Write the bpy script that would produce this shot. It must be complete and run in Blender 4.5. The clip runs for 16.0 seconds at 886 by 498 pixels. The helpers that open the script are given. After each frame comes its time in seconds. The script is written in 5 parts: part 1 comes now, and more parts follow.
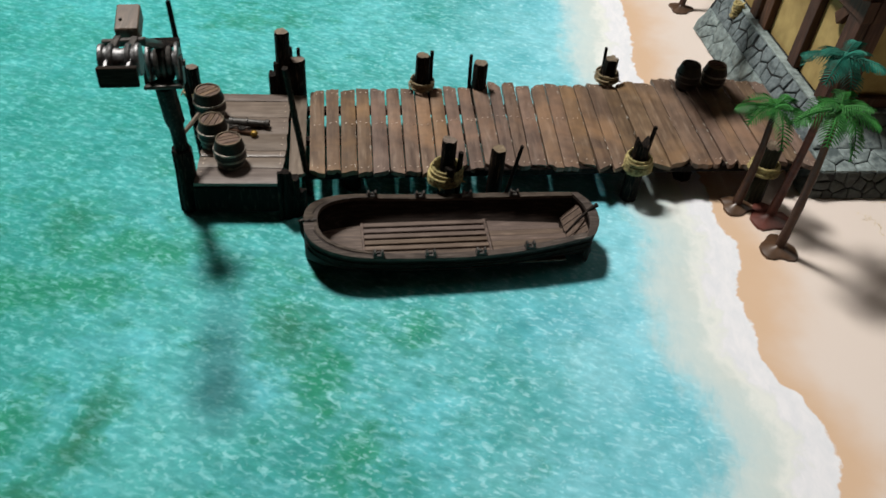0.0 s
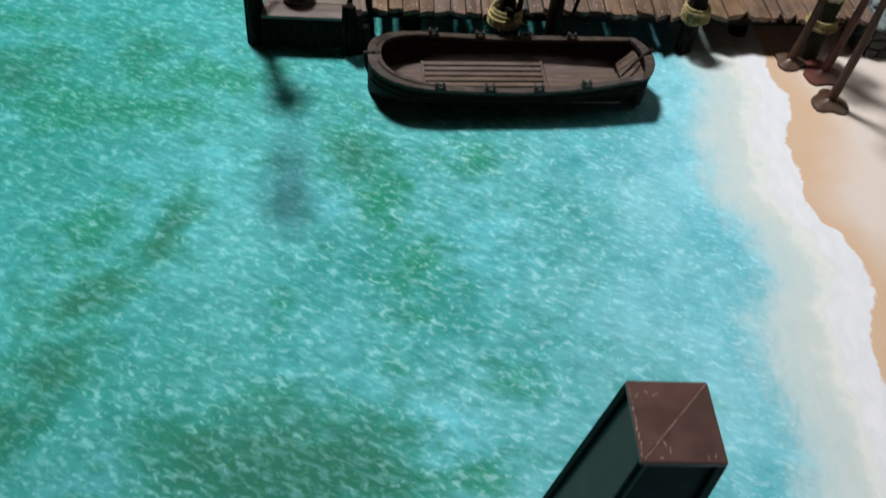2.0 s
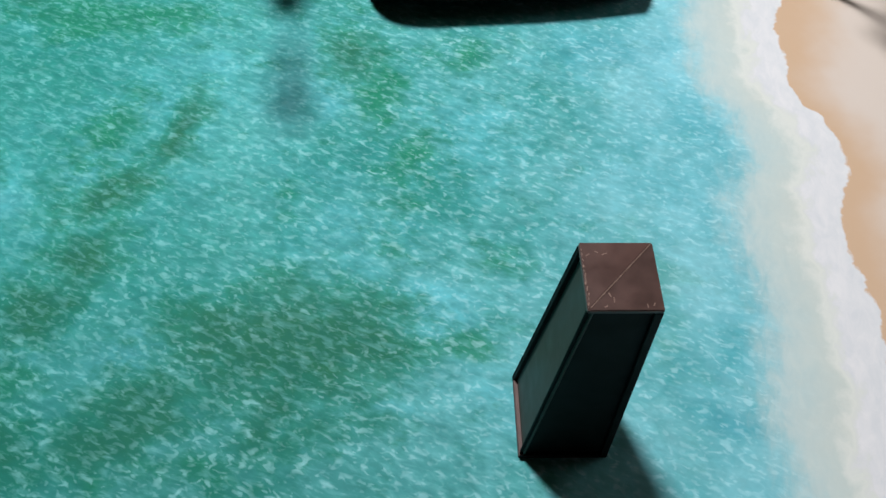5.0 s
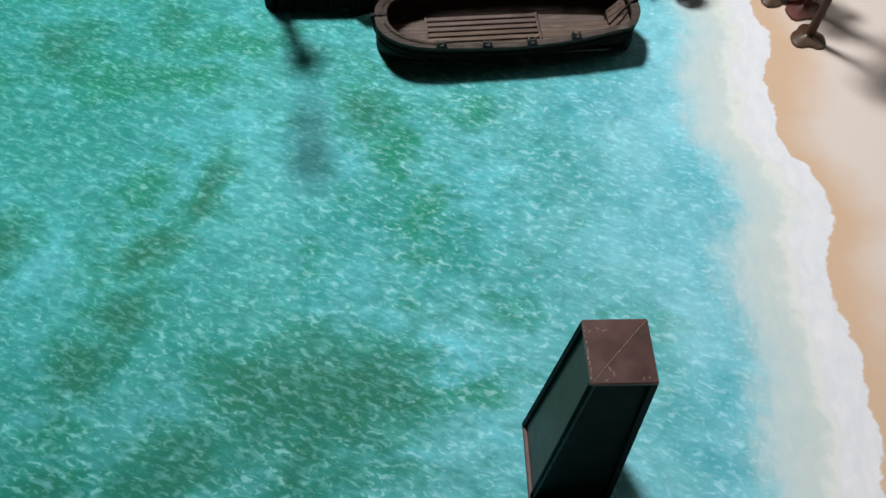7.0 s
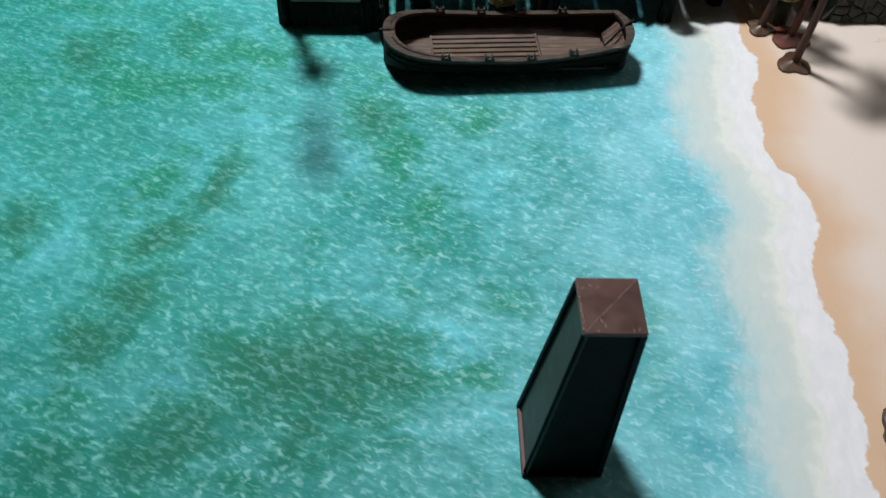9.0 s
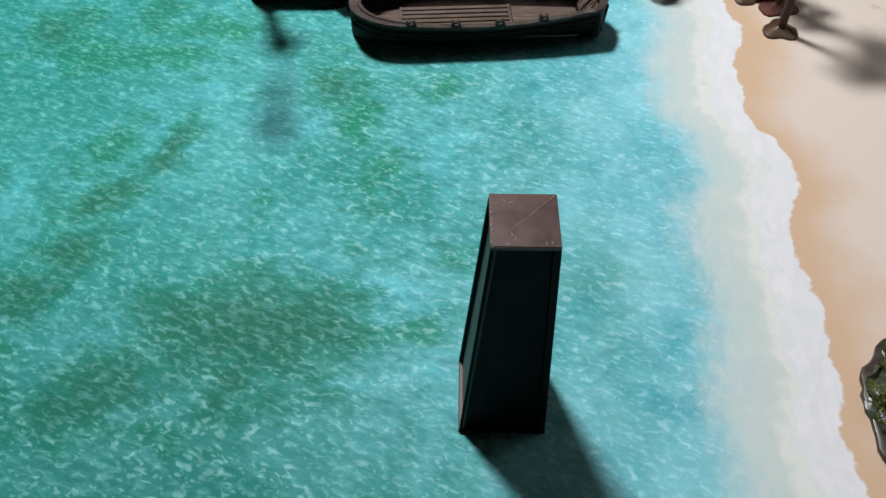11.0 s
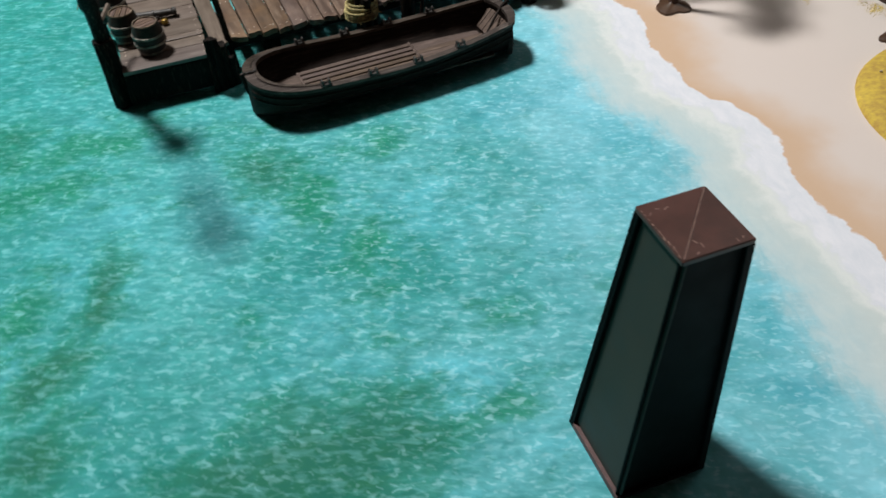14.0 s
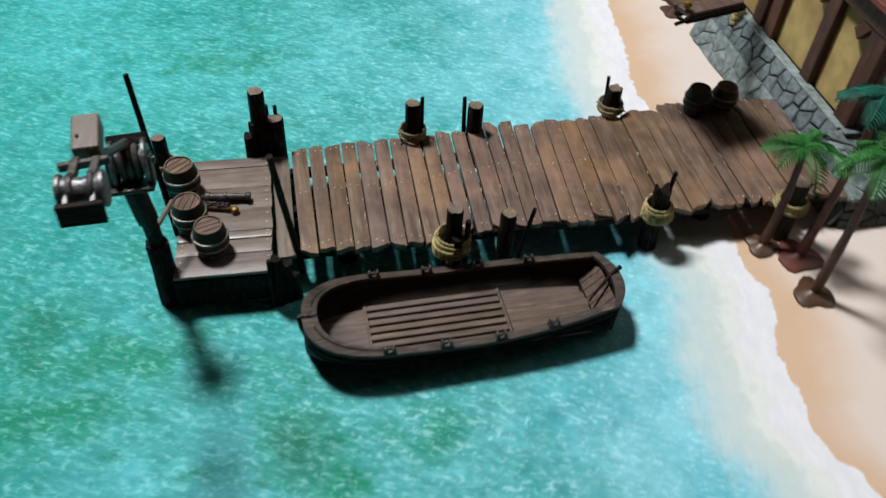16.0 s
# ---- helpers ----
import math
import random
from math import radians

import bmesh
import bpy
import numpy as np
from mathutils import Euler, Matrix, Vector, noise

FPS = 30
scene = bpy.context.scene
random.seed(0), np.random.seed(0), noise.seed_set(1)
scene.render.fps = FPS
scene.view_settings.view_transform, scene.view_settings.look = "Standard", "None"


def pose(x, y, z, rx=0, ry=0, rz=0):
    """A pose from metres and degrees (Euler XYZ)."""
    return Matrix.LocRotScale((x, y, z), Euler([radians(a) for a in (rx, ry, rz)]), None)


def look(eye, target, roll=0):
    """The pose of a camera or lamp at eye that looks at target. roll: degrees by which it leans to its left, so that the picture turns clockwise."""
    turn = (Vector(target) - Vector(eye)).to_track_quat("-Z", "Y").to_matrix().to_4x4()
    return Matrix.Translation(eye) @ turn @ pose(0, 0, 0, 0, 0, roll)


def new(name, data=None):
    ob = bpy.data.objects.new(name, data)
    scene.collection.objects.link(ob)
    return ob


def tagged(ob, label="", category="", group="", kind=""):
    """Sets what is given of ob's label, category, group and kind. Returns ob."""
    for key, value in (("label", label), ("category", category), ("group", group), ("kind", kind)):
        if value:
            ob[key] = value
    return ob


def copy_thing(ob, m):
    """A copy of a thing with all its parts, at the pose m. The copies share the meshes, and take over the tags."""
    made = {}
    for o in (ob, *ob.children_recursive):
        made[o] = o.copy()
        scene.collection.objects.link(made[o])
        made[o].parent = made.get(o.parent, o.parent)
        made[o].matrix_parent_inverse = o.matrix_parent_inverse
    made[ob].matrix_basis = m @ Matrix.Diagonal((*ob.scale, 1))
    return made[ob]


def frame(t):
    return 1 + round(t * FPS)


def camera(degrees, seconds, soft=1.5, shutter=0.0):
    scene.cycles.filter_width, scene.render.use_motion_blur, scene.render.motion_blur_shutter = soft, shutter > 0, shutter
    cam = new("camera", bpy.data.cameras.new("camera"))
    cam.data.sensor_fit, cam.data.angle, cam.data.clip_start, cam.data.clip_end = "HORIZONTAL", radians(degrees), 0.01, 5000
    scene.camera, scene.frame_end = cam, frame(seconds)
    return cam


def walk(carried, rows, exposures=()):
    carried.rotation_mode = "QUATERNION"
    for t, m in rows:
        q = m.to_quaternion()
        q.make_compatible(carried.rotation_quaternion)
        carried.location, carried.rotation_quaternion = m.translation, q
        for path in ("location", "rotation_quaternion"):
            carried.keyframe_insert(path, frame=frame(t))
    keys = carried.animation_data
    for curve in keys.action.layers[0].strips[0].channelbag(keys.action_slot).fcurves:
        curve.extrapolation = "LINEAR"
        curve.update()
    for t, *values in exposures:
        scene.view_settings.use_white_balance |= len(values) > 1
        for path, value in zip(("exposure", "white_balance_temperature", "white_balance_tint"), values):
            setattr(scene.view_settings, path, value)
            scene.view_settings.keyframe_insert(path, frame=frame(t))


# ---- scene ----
cam = camera(57.9, 16.0, shutter=0.5)
PATH = [
    (0, (0.009, -0.002, 0.284), (-0.04, 1.461, -1.079), 5.6),
    (0.5, (0.003, -0.011, 0.286), (-0.063, 1.418, -1.112), 6.0),
    (1, (0.003, -0.018, 0.288), (-0.095, 1.377, -1.142), 5.7),
    (1.5, (0.0, -0.032, 0.281), (-0.105, 1.319, -1.19), 5.8),
    (2, (0.001, -0.043, 0.27), (-0.085, 1.248, -1.255), 6.4),
    (2.5, (0.014, -0.052, 0.263), (-0.058, 1.19, -1.302), 6.8),
    (3, (0.019, -0.058, 0.267), (-0.045, 1.142, -1.331), 6.7),
    (3.5, (0.017, -0.065, 0.271), (-0.057, 1.099, -1.354), 6.0),
    (6, (0.02, -0.059, 0.299), (-0.118, 1.034, -1.37), 1.8),
    (6.5, (0.016, -0.057, 0.308), (-0.122, 1.038, -1.36), 1.7),
    (7, (0.013, -0.058, 0.321), (-0.117, 1.041, -1.345), 1.8),
    (7.5, (0.007, -0.061, 0.333), (-0.118, 1.041, -1.332), 1.6),
    (8, (-0.016, -0.059, 0.335), (-0.089, 1.063, -1.318), 2.6),
    (8.5, (-0.012, -0.076, 0.331), (-0.085, 1.088, -1.294), 4.2),
    (9, (0.017, -0.094, 0.312), (-0.126, 1.135, -1.259), 3.3),
    (9.5, (0.042, -0.103, 0.289), (-0.194, 1.153, -1.249), 0.5),
    (10, (0.066, -0.103, 0.276), (-0.201, 1.165, -1.247), -0.5),
    (12.5, (0.054, -0.11, 0.272), (-0.127, 1.233, -1.199), -1.3),
    (13, (0.043, -0.103, 0.261), (-0.05, 1.274, -1.186), -1.5),
    (13.5, (0.003, -0.088, 0.243), (0.051, 1.324, -1.173), -3.5),
    (14, (-0.029, -0.074, 0.238), (0.184, 1.334, -1.166), -3.3),
    (14.5, (-0.055, -0.047, 0.274), (0.313, 1.322, -1.137), 0.1),
    (15, (-0.066, -0.015, 0.297), (0.317, 1.345, -1.119), 3.9),
    (15.5, (-0.051, 0.023, 0.3), (0.16, 1.418, -1.118), 4.4),
    (16, (-0.015, 0.062, 0.295), (0.017, 1.47, -1.125), 3.6),
]
walk(cam, [(t, look(eye, target, roll)) for t, eye, target, roll in PATH], [(0.0, 0.0, 6880, 10.0), (1.0, 0.0, 6880, 10.0), (1.6, 0.0, 6500, 10.0), (16.0, 0.0, 6500, 10.0)])

# ---- world and lamps: one lamp about a metre over the table, a dim room round it ----
world = bpy.data.worlds.new("room_air")
world.use_nodes = True
world.node_tree.nodes["Background"].inputs[0].default_value = (0.9, 0.95, 1.0, 1)
world.node_tree.nodes["Background"].inputs[1].default_value = 0.0
scene.world = world
LAMP = (-0.426, 0.676, 1.164)
lamp_data = bpy.data.lights.new("lamp_light", "AREA")
lamp_data.shape, lamp_data.size = "DISK", 0.21
lamp_data.energy, lamp_data.color = 21.6, (0.985, 0.985, 0.99)
lamp = new("lamp_light", lamp_data)
lamp.matrix_world = look(LAMP, (0.05, 0.25, 0.0))
side_data = bpy.data.lights.new("side_light", "AREA")
side_data.shape, side_data.size = "DISK", 0.9
side_data.energy, side_data.color = 2.4, (1.0, 0.95, 0.90)
side_lamp = new("side_light", side_data)
side_lamp.matrix_world = look((1.05, 0.85, 1.25), (0.0, 0.2, 0.0))


# ---- material building ----
class Tree:
    """Small helper to write node materials in lines."""

    def __init__(self, name):
        self.m = bpy.data.materials.new(name)
        self.m.use_nodes = True
        self.t = self.m.node_tree
        self.bsdf = self.t.nodes["Principled BSDF"]

    def put(self, socket, value):
        if isinstance(value, bpy.types.NodeSocket):
            self.t.links.new(value, socket)
        elif value is not None:
            socket.default_value = value

    def node(self, kind, op="", **ins):
        n = self.t.nodes.new("ShaderNode" + kind)
        if op:
            n.operation = op
        for k, v in ins.items():
            key = int(k[1:]) if k[0] == "i" and k[1:].isdigit() else k.replace("_", " ")
            self.put(n.inputs[key], v)
        return n

    def math(self, op, a, b=0.0):
        return self.node("Math", op, i0=a, i1=b).outputs[0]

    def span(self, v, a, b, c=0.0, d=1.0, smooth=False):
        n = self.node("MapRange", i0=v, i1=a, i2=b, i3=c, i4=d)
        n.interpolation_type = "SMOOTHSTEP" if smooth else "LINEAR"
        return n.outputs[0]

    def mix(self, f, a, b):
        n = self.node("Mix")
        n.data_type = "RGBA"
        self.put(n.inputs[0], f), self.put(n.inputs[6], a), self.put(n.inputs[7], b)
        return n.outputs[2]

    def noise(self, vec, scale, detail=3.0, rough=0.55, dist=0.0, out=0):
        return self.node("TexNoise", Vector=vec, Scale=scale, Detail=detail, Roughness=rough, Distortion=dist).outputs[out]

    def mapping(self, vec, loc=(0, 0, 0), rot=(0, 0, 0), scale=(1, 1, 1)):
        return self.node("Mapping", Vector=vec, Location=loc, Rotation=rot, Scale=scale).outputs[0]

    def coords(self, spread=False):
        c = self.node("TexCoord").outputs["Object"]
        if spread:
            r = self.node("ObjectInfo").outputs["Random"]
            off = self.node("CombineXYZ", X=self.math("MULTIPLY", r, 3.7), Y=self.math("MULTIPLY", r, 11.3), Z=r).outputs[0]
            c = self.node("VectorMath", "ADD", i0=c, i1=off).outputs[0]
        return c

    def done(self, color, rough=0.6, metal=0.0, height=None, bump=0.3, dist=0.0005, spec=0.5):
        self.put(self.bsdf.inputs["Base Color"], color)
        self.put(self.bsdf.inputs["Roughness"], rough)
        self.put(self.bsdf.inputs["Metallic"], metal)
        self.put(self.bsdf.inputs["Specular IOR Level"], spec)
        if height is not None:
            b = self.node("Bump", Strength=bump, Distance=dist, Height=height)
            self.put(self.bsdf.inputs["Normal"], b.outputs[0])
        return self.m


def rgb(r, g, b):
    """A linear colour from 0..255 values."""
    return tuple(((c / 255 + 0.055) / 1.055) ** 2.4 if c > 10 else c / 255 / 12.92 for c in (r, g, b)) + (1,)


def wood(name, dark, mid, light, grain=(900, 900, 60), rough=0.62, tone=0.35, worn=0.35, bump=0.5, spec=0.3, mottle=None):
    """Painted miniature wood: long grain, blotches, pale brushed wear, every piece a little different."""
    k = Tree(name)
    c = k.coords(True)
    g = k.noise(k.mapping(c, scale=grain), 1.0, 5, 0.65)
    blot = k.noise(c, 90, 3)
    col = k.mix(k.span(g, 0.3, 0.7), dark, mid)
    col = k.mix(k.math("MULTIPLY", k.span(k.noise(k.mapping(c, scale=grain), 1.7, 3), 0.55, 0.75), worn), col, light)
    col = k.mix(k.span(blot, 0.35, 0.75, 0, 0.55), col, dark)
    if mottle:
        pos = k.node("NewGeometry").outputs["Position"]
        col = k.mix(k.span(k.noise(pos, 26, 4, 0.6, 0.3), 0.46, 0.66, 0, 0.6), col, mottle)
        col = k.mix(k.span(k.noise(k.mapping(pos, loc=(3, 1, 2)), 34, 5, 0.65), 0.5, 0.7, 0, 0.6), col, dark)
    r = k.node("ObjectInfo").outputs["Random"]
    n = k.node("HueSaturation", Hue=k.span(r, 0, 1, 0.49, 0.51), Saturation=k.span(r, 0, 1, 0.85, 1.15), Value=k.span(k.math("FRACT", k.math("MULTIPLY", r, 17.3)), 0, 1, 1 - tone, 1 + tone), Color=col)
    return k.done(n.outputs[0], k.span(g, 0, 1, rough - 0.12, rough + 0.15), 0, g, bump, 0.0004, spec)


def plain(name, a, b, scale=200, rough=0.5, metal=0.0, bump=0.3, dist=0.0003, spec=0.5, detail=4):
    k = Tree(name)
    c = k.coords(True)
    n = k.noise(c, scale, detail)
    big = k.noise(c, scale / 7, 2)
    f = k.span(k.math("ADD", k.math("MULTIPLY", n, 0.6), k.math("MULTIPLY", big, 0.4)), 0.35, 0.65)
    return k.done(k.mix(f, a, b), k.span(n, 0.2, 0.8, rough - 0.1, rough + 0.1), metal, n, bump, dist, spec)


def sea_print():
    """The cloth game mat: a printed shallow sea, foam and beach."""
    k = Tree("printed_mat")
    c = k.node("TexCoord").outputs["Object"]
    sep = k.node("SeparateXYZ", Vector=c)
    x, y = sep.outputs[0], sep.outputs[1]
    # the foam's outer line: x over y, as a curve
    curve = k.node("FloatCurve", Value=k.span(y, 0.0, 0.64))
    line = ((0, 193), (36, 188), (55, 184), (71, 181), (78, 183), (93, 183.5), (104, 181), (119, 181), (135, 177.8), (145, 175.5), (155, 172.5), (172, 171.8), (188, 173), (194, 177), (204, 177.6), (213, 176.5), (221, 174), (229, 171),
            (236, 167.6), (240, 161.5), (245, 159), (256, 155), (270, 155.1), (281, 153.2), (290, 151.2), (305, 151.2), (314, 154.5), (334, 157), (340, 154.5), (346, 152), (359, 147.5), (373, 147.5), (425, 134), (486, 121.5), (520, 114.3), (560, 115.3), (605, 112.4), (640, 111))
    cv = curve.mapping.curves[0]
    pts = [(b / 640, (a - 100) / 100) for b, a in line]
    cv.points[0].location, cv.points[-1].location = pts[0], pts[-1]
    for q in pts[1:-1]:
        cv.points.new(*q)
    curve.mapping.update()
    shore = k.span(curve.outputs[0], 0, 1, 0.10, 0.20)
    fine = k.noise(c, 130, 5, 0.55)
    d = k.math("ADD", k.math("SUBTRACT", x, shore), k.span(fine, 0.25, 0.75, -0.0022, 0.0022))
    # water colours
    drift = k.node("VectorMath", "SCALE", i0=k.noise(c, 24, 4, 0.6, 0, 1), Scale=0.035).outputs[0]
    warp = k.node("VectorMath", "ADD", i0=c, i1=drift).outputs[0]
    cloud = k.noise(warp, 12, 5, 0.62)
    cloud2 = k.noise(k.mapping(warp, loc=(3.1, 1.7, 0)), 26, 5, 0.65)
    cloud3 = k.noise(k.mapping(c, loc=(1.3, 4.1, 0)), 120, 4, 0.6)
    west = k.span(x, 0.10, -0.20)
    deep = k.mix(west, rgb(66, 162, 160), rgb(36, 146, 136))
    pale_sea = k.mix(west, rgb(126, 206, 218), rgb(82, 190, 194))
    col = k.mix(k.span(k.math("ADD", k.math("MULTIPLY", cloud, 0.6), k.math("MULTIPLY", cloud2, 0.4)), 0.41, 0.60), deep, pale_sea)
    col = k.mix(k.math("MULTIPLY", k.span(cloud2, 0.45, 0.60), k.span(west, 0, 1, 0.05, 0.40)), col, rgb(22, 132, 98))
    # darker weed patches of the print, with ragged edges
    def patches(rows):
        field = None
        for px, py, rx, ry, turn, s in rows:
            v = k.mapping(warp, loc=(-px - 0.0175, -py - 0.0175, 0))
            v = k.mapping(v, rot=(0, 0, -radians(turn)))
            v = k.mapping(v, scale=(0.68 / rx, 0.68 / ry, 0))
            q = k.span(k.node("VectorMath", "LENGTH", i0=v).outputs["Value"], 0.0, 1.7, s, 0.0)
            field = k.math("MAXIMUM", field, q) if field else q
        return field

    ragged = k.noise(k.mapping(c, loc=(2.3, 0.7, 0), rot=(0, 0, radians(15)), scale=(0.8, 1.15, 1)), 62, 6, 0.68)
    fray = k.span(ragged, 0.25, 0.75, -0.36, 0.36)
    green, weed = k.math("ADD", patches(GREEN), fray), k.math("ADD", patches(OLIVE), fray)
    blue, pale = k.math("ADD", patches(BLUE), fray), k.math("SUBTRACT", patches(PALE), fray)
    col = k.mix(k.span(pale, 0.15, 0.75, 0, 0.62, True), col, rgb(104, 204, 220))
    col = k.mix(k.span(blue, 0.10, 0.60, 0, 0.55, True), col, rgb(56, 148, 158))
    col = k.mix(k.span(green, 0.05, 0.66, 0, 0.80, True), col, rgb(26, 136, 92))
    col = k.mix(k.span(weed, 0.02, 0.42, 0, 0.60, True), col, rgb(26, 134, 98))
    col = k.mix(k.span(weed, 0.22, 0.85, 0, 0.78, True), col, rgb(38, 102, 62))
    south = k.math("MULTIPLY", k.span(y, 0.11, 0.0), k.span(x, 0.08, -0.06))
    col = k.mix(k.math("MULTIPLY", south, 0.58), col, rgb(16, 104, 88))
    far = k.math("MULTIPLY", k.math("MULTIPLY", k.span(x, -0.10, -0.28), 0.30), k.span(y, 0.46, 0.36))
    col = k.mix(far, col, rgb(14, 116, 98))
    # fine ripples and glints: short dashes, slanting a little across the mat
    slant = k.mapping(c, rot=(0, 0, radians(14)))
    wave = k.noise(k.mapping(slant, scale=(200, 370, 1)), 1.0, 1, 0.5, 0.5)
    dots = k.noise(k.mapping(slant, loc=(5, 2, 0), rot=(0, 0, radians(10)), scale=(290, 500, 1)), 1.0, 1, 0.5, 0.4)
    swell = k.noise(k.mapping(slant, scale=(60, 120, 1)), 1.0, 4, 0.6, 0.6)
    ripple = k.noise(k.mapping(slant, loc=(7, 4, 0), scale=(120, 330, 1)), 1.0, 3, 0.55, 0.5)
    col = k.mix(k.span(swell, 0.36, 0.60, 0.52, 0), col, k.mix(0.5, col, rgb(14, 104, 98)))
    col = k.mix(k.span(cloud3, 0.35, 0.65, 0.46, 0), col, k.mix(0.55, col, rgb(22, 104, 100)))
    col = k.mix(k.span(wave, 0.50, 0.32, 0, 0.26), col, k.mix(0.5, col, rgb(18, 96, 94)))
    col = k.mix(k.span(ripple, 0.49, 0.32, 0, 0.28), col, k.mix(0.5, col, rgb(18, 100, 98)))
    col = k.mix(k.span(ripple, 0.51, 0.68, 0, 0.22), col, rgb(140, 220, 226))
    near = k.span(d, -0.155, -0.05)
    col = k.mix(k.math("MULTIPLY", near, 0.56), col, k.mix(k.span(cloud2, 0.36, 0.62), rgb(108, 190, 212), rgb(156, 220, 236)))
    shine = k.math("MAXIMUM", k.span(wave, 0.545, 0.70, 0, 1, True), k.math("MULTIPLY", k.span(dots, 0.58, 0.72, 0, 1, True), 0.8))
    shine = k.math("MULTIPLY", k.math("MULTIPLY", shine, k.span(weed, 0.2, 0.9, 1.0, 0.5)), k.math("MULTIPLY", k.span(swell, 0.38, 0.64, 0.14, 0.50), k.span(x, -0.24, -0.02, 0.62, 1.0)))
    col = k.mix(shine, col, k.mix(west, rgb(186, 234, 244), rgb(146, 228, 230)))
    # surf
    lace = k.noise(k.mapping(c, scale=(1, 0.6, 1)), 50, 4, 0.55, 0.25)
    curl = k.noise(k.mapping(c, loc=(2, 7, 0), scale=(1.6, 0.7, 1)), 110, 5, 0.65, 0.5)
    scallop = k.noise(k.mapping(c, loc=(4, 2, 0), scale=(1, 0.8, 1)), 95, 5, 0.62, 0.4)
    wash = k.math("ADD", d, k.math("ADD", k.span(lace, 0.3, 0.7, -0.0045, 0.0045), k.span(curl, 0.3, 0.7, -0.003, 0.003)))
    col = k.mix(k.span(wash, -0.060, -0.038, 0, 0.90, True), col, k.mix(k.span(d, -0.045, -0.018), k.mix(k.span(curl, 0.30, 0.70), rgb(180, 204, 208), rgb(200, 214, 213)), rgb(210, 212, 205)))
    crest = k.math("ADD", d, k.math("ADD", k.span(lace, 0.3, 0.7, -0.005, 0.005), k.span(scallop, 0.3, 0.7, -0.004, 0.004)))
    col = k.mix(k.span(crest, -0.0205, -0.0130, 0, 0.92, True), col, k.mix(k.span(curl, 0.34, 0.66), rgb(216, 219, 225), rgb(230, 230, 234)))
    col = k.mix(k.math("MULTIPLY", k.span(crest, -0.0265, -0.020), k.span(crest, -0.0150, -0.0195, 0, 0.55)), col, rgb(232, 234, 230))
    # beach
    sand = k.mix(k.span(k.math("ADD", d, k.span(k.noise(c, 18, 3), 0.3, 0.7, -0.010, 0.010)), 0.002, 0.040, 0, 1, True), rgb(208, 178, 150), rgb(218, 206, 197))
    sand = k.mix(k.span(k.noise(c, 2500, 2), 0.35, 0.65, 0, 0.10), sand, rgb(170, 145, 120))
    sand = k.mix(k.span(x, 0.23, 0.33, 0, 0.6), sand, rgb(210, 203, 194))
    col = k.mix(k.span(d, -0.0006, 0.0006), col, sand)
    weave = k.noise(c, 3200, 1)
    return k.done(col, 0.66, 0, weave, 0.15, 0.0002, 0.10)


OLIVE = [(-0.056, 0.071, 0.029, 0.018, 12, 1.15), (-0.056, 0.046, 0.007, 0.015, 11, 0.8), (-0.033, 0.064, 0.011, 0.008, 11, 0.6), (-0.109, 0.03, 0.014, 0.010, 29, 1.08), (-0.161, 0.068, 0.013, 0.010, 53, 0.9),
         (-0.15, 0.095, 0.012, 0.009, 39, 0.9), (-0.152, 0.131, 0.015, 0.009, 48, 0.85), (-0.134, 0.174, 0.006, 0.015, -9, 0.85), (-0.064, 0.236, 0.012, 0.013, -17, 0.8), (-0.243, 0.257, 0.015, 0.013, 11, 0.8),
         (-0.221, 0.129, 0.011, 0.012, 26, 0.8), (-0.149, 0.008, 0.013, 0.011, 11, 0.75), (-0.037, 0.034, 0.02, 0.005, 22, 0.5), (-0.194, 0.291, 0.01, 0.012, 12, 0.6), (-0.16, 0.52, 0.03, 0.012, 10, 0.4)]
GREEN = [(-0.024, 0.168, 0.008, 0.025, 4, 0.62), (-0.044, 0.212, 0.01, 0.015, -3, 0.7), (0.013, 0.083, 0.01, 0.006, 23, 0.75), (-0.165, 0.166, 0.009, 0.016, -2, 0.6), (-0.199, 0.24, 0.022, 0.01, 20, 0.85),
         (-0.01, 0.247, 0.013, 0.009, 27, 0.65), (-0.155, 0.037, 0.011, 0.01, 11, 0.7), (-0.075, 0.017, 0.011, 0.006, 11, 0.5), (-0.149, 0.275, 0.024, 0.012, 11, 0.75), (-0.171, 0.243, 0.03, 0.008, 12, 0.7), (0.025, 0.125, 0.01, 0.005, 11, 0.5), (0.086, 0.120, 0.012, 0.022, 11, 0.5),
         (-0.084, 0.266, 0.02, 0.009, 28, 0.4), (-0.271, 0.223, 0.02, 0.014, 11, 0.5), (-0.097, 0.01, 0.013, 0.006, 11, 0.5), (-0.26, 0.3, 0.03, 0.012, 8, 0.5)]
BLUE = [(0.066, 0.263, 0.017, 0.009, 11, 0.75), (0.117, 0.066, 0.008, 0.004, 11, 0.7), (0.084, 0.119, 0.006, 0.011, 11, 0.6), (0.081, 0.223, 0.012, 0.007, 11, 0.4), (0.076, 0.05, 0.011, 0.006, 11, 0.4),
        (0.143, 0.046, 0.009, 0.003, 11, 0.4), (0.039, 0.183, 0.014, 0.006, 11, 0.35)]
